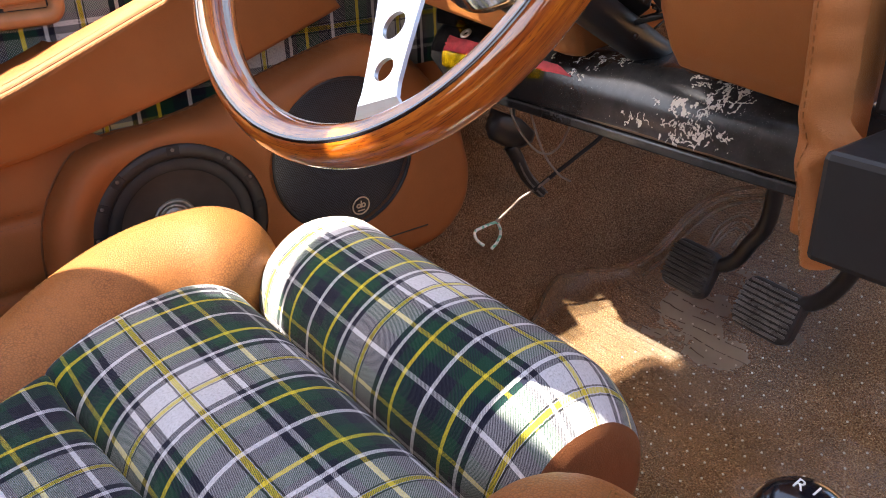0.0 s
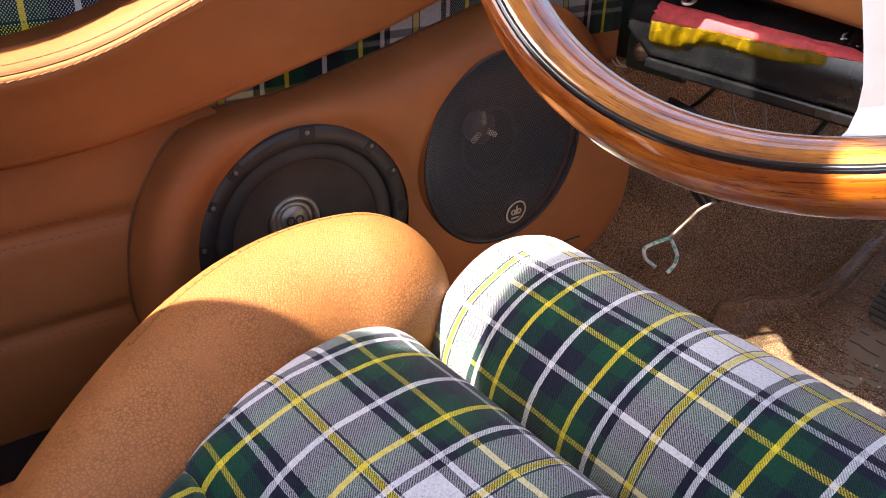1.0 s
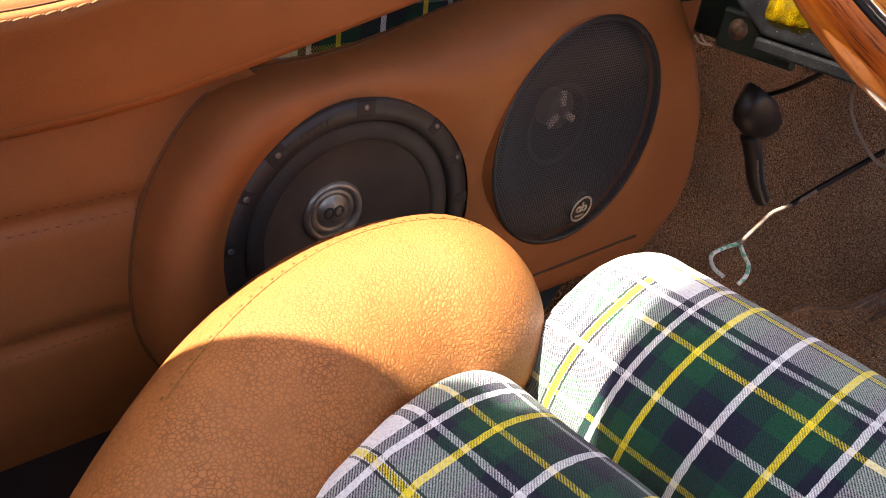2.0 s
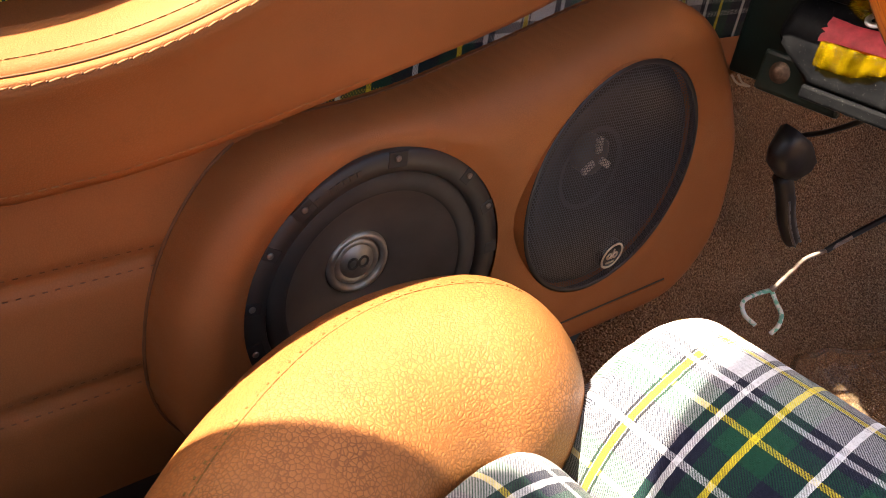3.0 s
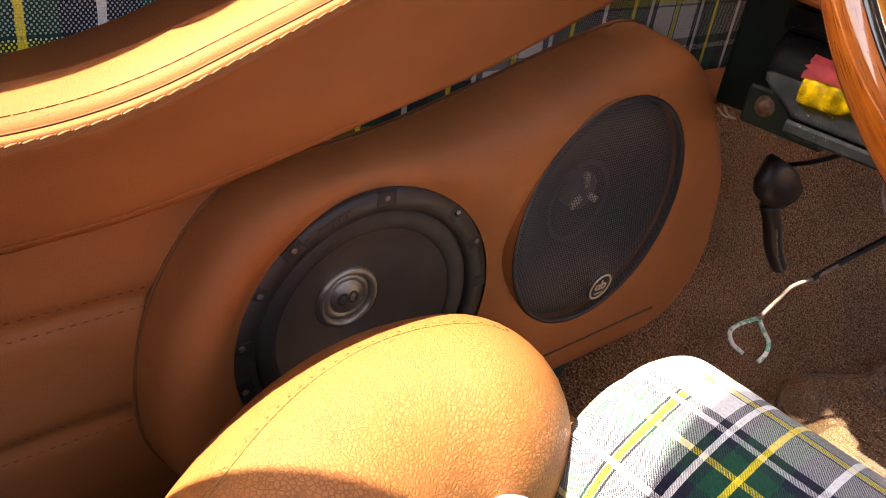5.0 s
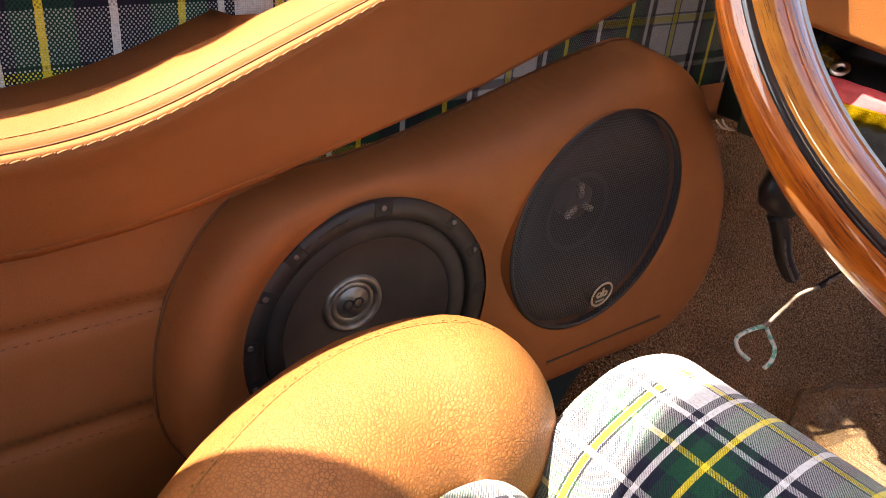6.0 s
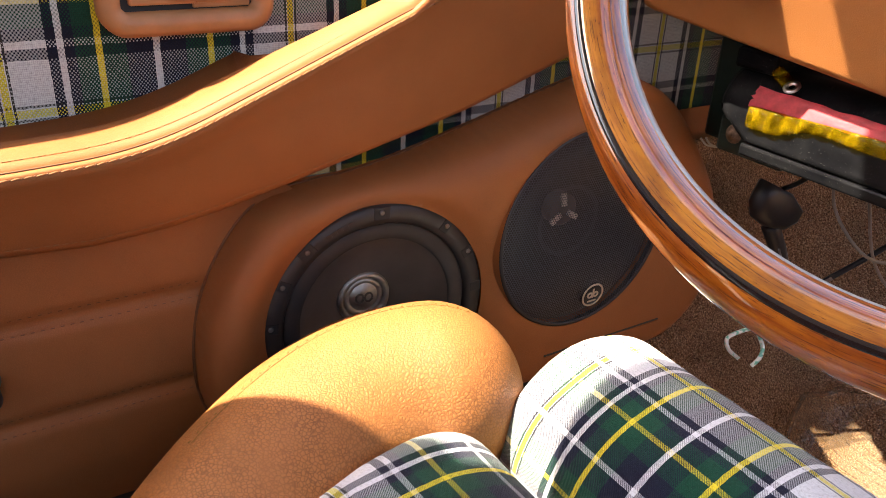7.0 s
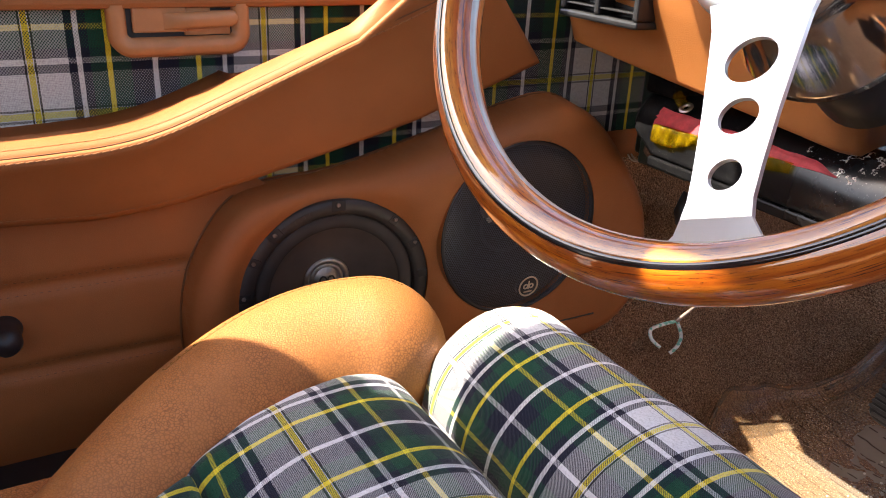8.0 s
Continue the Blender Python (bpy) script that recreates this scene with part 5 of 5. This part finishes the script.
# ---- pedals ----


def pedal(name, cx, cy, cz, w, h, arm, label, rib_mat):
    ped = thing(name, label, "pedal", "foot pedals")
    m = pose(cx, cy, cz, -28, 0, -6)
    bm = bmesh.new()
    rings = []
    for y, inset in ((0.007, 0.003), (0.005, 0.0), (-0.003, 0.0), (-0.0055, 0.0015), (-0.006, 0.004)):
        lp = rounded(-w / 2 + inset, w / 2 - inset, -h / 2 + inset, h / 2 - inset, 0.013 - inset)
        rings.append([bm.verts.new(m @ Vector((x, y + 6.0 * x * x * 0.35, z))) for x, z in lp])
    for ra, rb in zip(rings, rings[1:]):
        for i in range(len(ra)):
            j = (i + 1) % len(ra)
            bm.faces.new((ra[i], ra[j], rb[j], rb[i]))
    bm.faces.new(rings[0])
    bm.faces.new(rings[-1])
    pad = part("pad", bm, black_rubber, ped, smooth=False)
    for k in range(9):
        z = -h / 2 + 0.005 + (h - 0.010) * k / 8
        half = w / 2 - 0.003 - (0.006 if k in (0, 8) else 0.0)
        bm = bmesh.new()
        box(bm, -half, half, -0.0092, -0.004, z - 0.0016, z + 0.0016, m, 0.0008)
        part("rib", bm, rib_mat, pad)
    rod("arm", arm, 0.0085, black_plastic, ped, n=24, sides=10)


pedal("clutch_pedal", 0.270, 0.457, 0.037, 0.064, 0.056, [(0.285, 0.463, 0.045), (0.312, 0.468, 0.056), (0.332, 0.467, 0.088), (0.352, 0.462, 0.130), (0.36, 0.45, 0.25)], "ribbed black rubber clutch pedal on a bent arm", grey_rubber)
pedal("brake_pedal", 0.368, 0.458, 0.027, 0.072, 0.056, [(0.38, 0.464, 0.035), (0.415, 0.470, 0.055), (0.440, 0.468, 0.10), (0.455, 0.455, 0.16), (0.46, 0.44, 0.25)], "ribbed black rubber brake pedal on a bent arm", pale_rubber)

# ---- clear floor mat ----
mat_thing = thing("floor_mat", "clear ribbed plastic mat lying on the brown carpet", "floor mat")


def mat_pt(a, b2):
    y = 0.20 + 0.437 * b2
    xl = lerp((0.20, 0.337, 0.37, 0.405, 0.45, 0.49, 0.53, 0.57, 0.60, 0.62, 0.637), (0.16, 0.146, 0.126, 0.112, 0.120, 0.153, 0.169, 0.173, 0.184, 0.207, 0.245), y)
    x = xl + (0.66 - xl) * a ** 1.3
    z = floor_z(x, y) + 0.014 + 0.003 * noise.noise(Vector((x * 20, y * 20, 5)))
    d = min(x - xl, 0.637 - y)
    z += 0.008 * math.exp(-(d / 0.006) ** 2) + 0.0022 * noise.noise(Vector((x * 45, y * 35, 9))) * math.exp(-((x - 0.14) / 0.03) ** 2 - ((y - 0.43) / 0.05) ** 2)
    return (x, y, z)


v, f, u = sheet(mat_pt, 130, 120)
solid("sheet", v, f, clear_vinyl, mat_thing)
rod("edge_lip", [Vector(mat_pt(0.004, k / 40)) + Vector((0, 0, 0.002)) for k in range(12, 41)], 0.0026, clear_vinyl, mat_thing, "raised glossy edge", n=90, sides=8)
# moulded rings and a lip round the edge
for k in range(3):
    g = 0.007 * k
    ring = [(0.2224 + g * 0.4, 0.553), (0.216 + g, 0.580 - g * 0.3), (0.230 + g * 0.4, 0.600 - g), (0.252 - g * 0.3, 0.600 - g), (0.262 - g, 0.584), (0.262 - g, 0.566)]
    rod("moulded_ring", [(x, y, floor_z(x, y) + 0.0155) for x, y in ring], 0.0016, clear_vinyl, mat_thing, n=50, sides=6)
for k in range(2):
    rod("moulded_lip", [(x + 0.012 * k, y - 0.004 * k, floor_z(x + 0.012 * k, y - 0.004 * k) + 0.0165) for x, y in ((0.160, 0.500), (0.172, 0.53), (0.176, 0.57), (0.188, 0.597), (0.21, 0.617), (0.245, 0.631))], 0.0022, clear_vinyl, mat_thing, n=40, sides=6)
bm = bmesh.new()
for i in range(26):
    for j in range(22):
        a, b2 = 0.06 + 0.92 * (i + 0.5 * (j % 2)) / 26, 0.03 + 0.94 * j / 22
        p = Vector(mat_pt(a, b2))
        if p.x < 0.245:
            continue
        bmesh.ops.create_icosphere(bm, subdivisions=1, radius=0.0014, matrix=Matrix.Translation(p))
tagged(part("studs", bm, plain("vinyl_stud", (0.40, 0.34, 0.26), 0.4), mat_thing, "rows of small raised studs", smooth=True), kind="stuff")

# ---- console, flap and gear lever ----
console = thing("centre_console", "black plastic centre console beside a tan leather trim", "centre console")
block("console_box", 0.556, 0.68, 0.15, 0.215, 0.258, 0.319, black_plastic, console, bevel=0.004)
block("console_panel", 0.545, 0.72, 0.215, 0.36, 0.322, 0.46, black_plastic, console, "black front panel", bevel=0.004)
flap = thing("leather_trim", "creased tan leather trim with a sewn edge beside the console", "leather trim")


def flap_pt(a, b2):
    z = 0.232 + 0.19 * b2
    x0 = lerp((0.23, 0.29, 0.32, 0.42), (0.528, 0.514, 0.511, 0.508), z)
    x1 = lerp((0.23, 0.245, 0.29, 0.305, 0.32, 0.42), (0.548, 0.546, 0.538, 0.556, 0.541, 0.538), z)
    x = x0 + (x1 - x0) * a
    y = 0.202 - 0.012 * math.sin(math.pi * a) ** 0.7 + 0.002 * noise.noise(Vector((x * 30, z * 70, 3)))
    return (x, y, z)


v, f, u = sheet(flap_pt, 24, 70)
fl = solid("trim_roll", v, f, dash_leather, flap)
stitches("stitching", [Vector(flap_pt(0.28, k / 60)) for k in range(61)], 0.0036, 0.0024, 0.0007, thread_tan, fl, (0, -0.0004, 0))
block("trim_back", 0.512, 0.535, 0.208, 0.24, 0.24, 0.42, dash_leather, flap, bevel=0.004)

knob = thing("gear_lever", "black gear knob with white shift numerals", "gear lever")
KP = Vector((0.6175, 0.078, 0.156))
KM = Matrix.Translation(KP) @ Euler((radians(8), radians(4), 0)).to_matrix().to_4x4()
turned("knob", [(0.0001, 0.0235), (0.012, 0.0225), (0.017, 0.0200), (0.0195, 0.0185), (0.0235, 0.014), (0.026, 0.004), (0.024, -0.010), (0.014, -0.024), (0.009, -0.030)], KM, black_lacquer, knob, n=48)
rod("stick", [KP - Vector((0, 0, 0.028)), KP + Vector((-0.005, 0.03, -0.13)), KP + Vector((-0.005, 0.06, -0.215))], 0.006, steel, knob)
for ch, dx, dy in (("R", -0.010, 0.004), ("1", -0.002, 0.006), ("3", 0.006, 0.005)):
    cu = bpy.data.curves.new("numeral", "FONT")
    cu.body, cu.size, cu.extrude = ch, 0.0095, 0.0002
    tmp = bpy.data.objects.new("tmp", cu)
    me = bpy.data.meshes.new_from_object(tmp)
    bpy.data.objects.remove(tmp)
    me.transform(KM @ Matrix.Translation((dx - 0.001, dy, 0.0228)))
    me.materials.append(white_print)
    nb = new("numeral", me)
    nb.parent = knob
    nb["label"] = "white printed shift numeral"
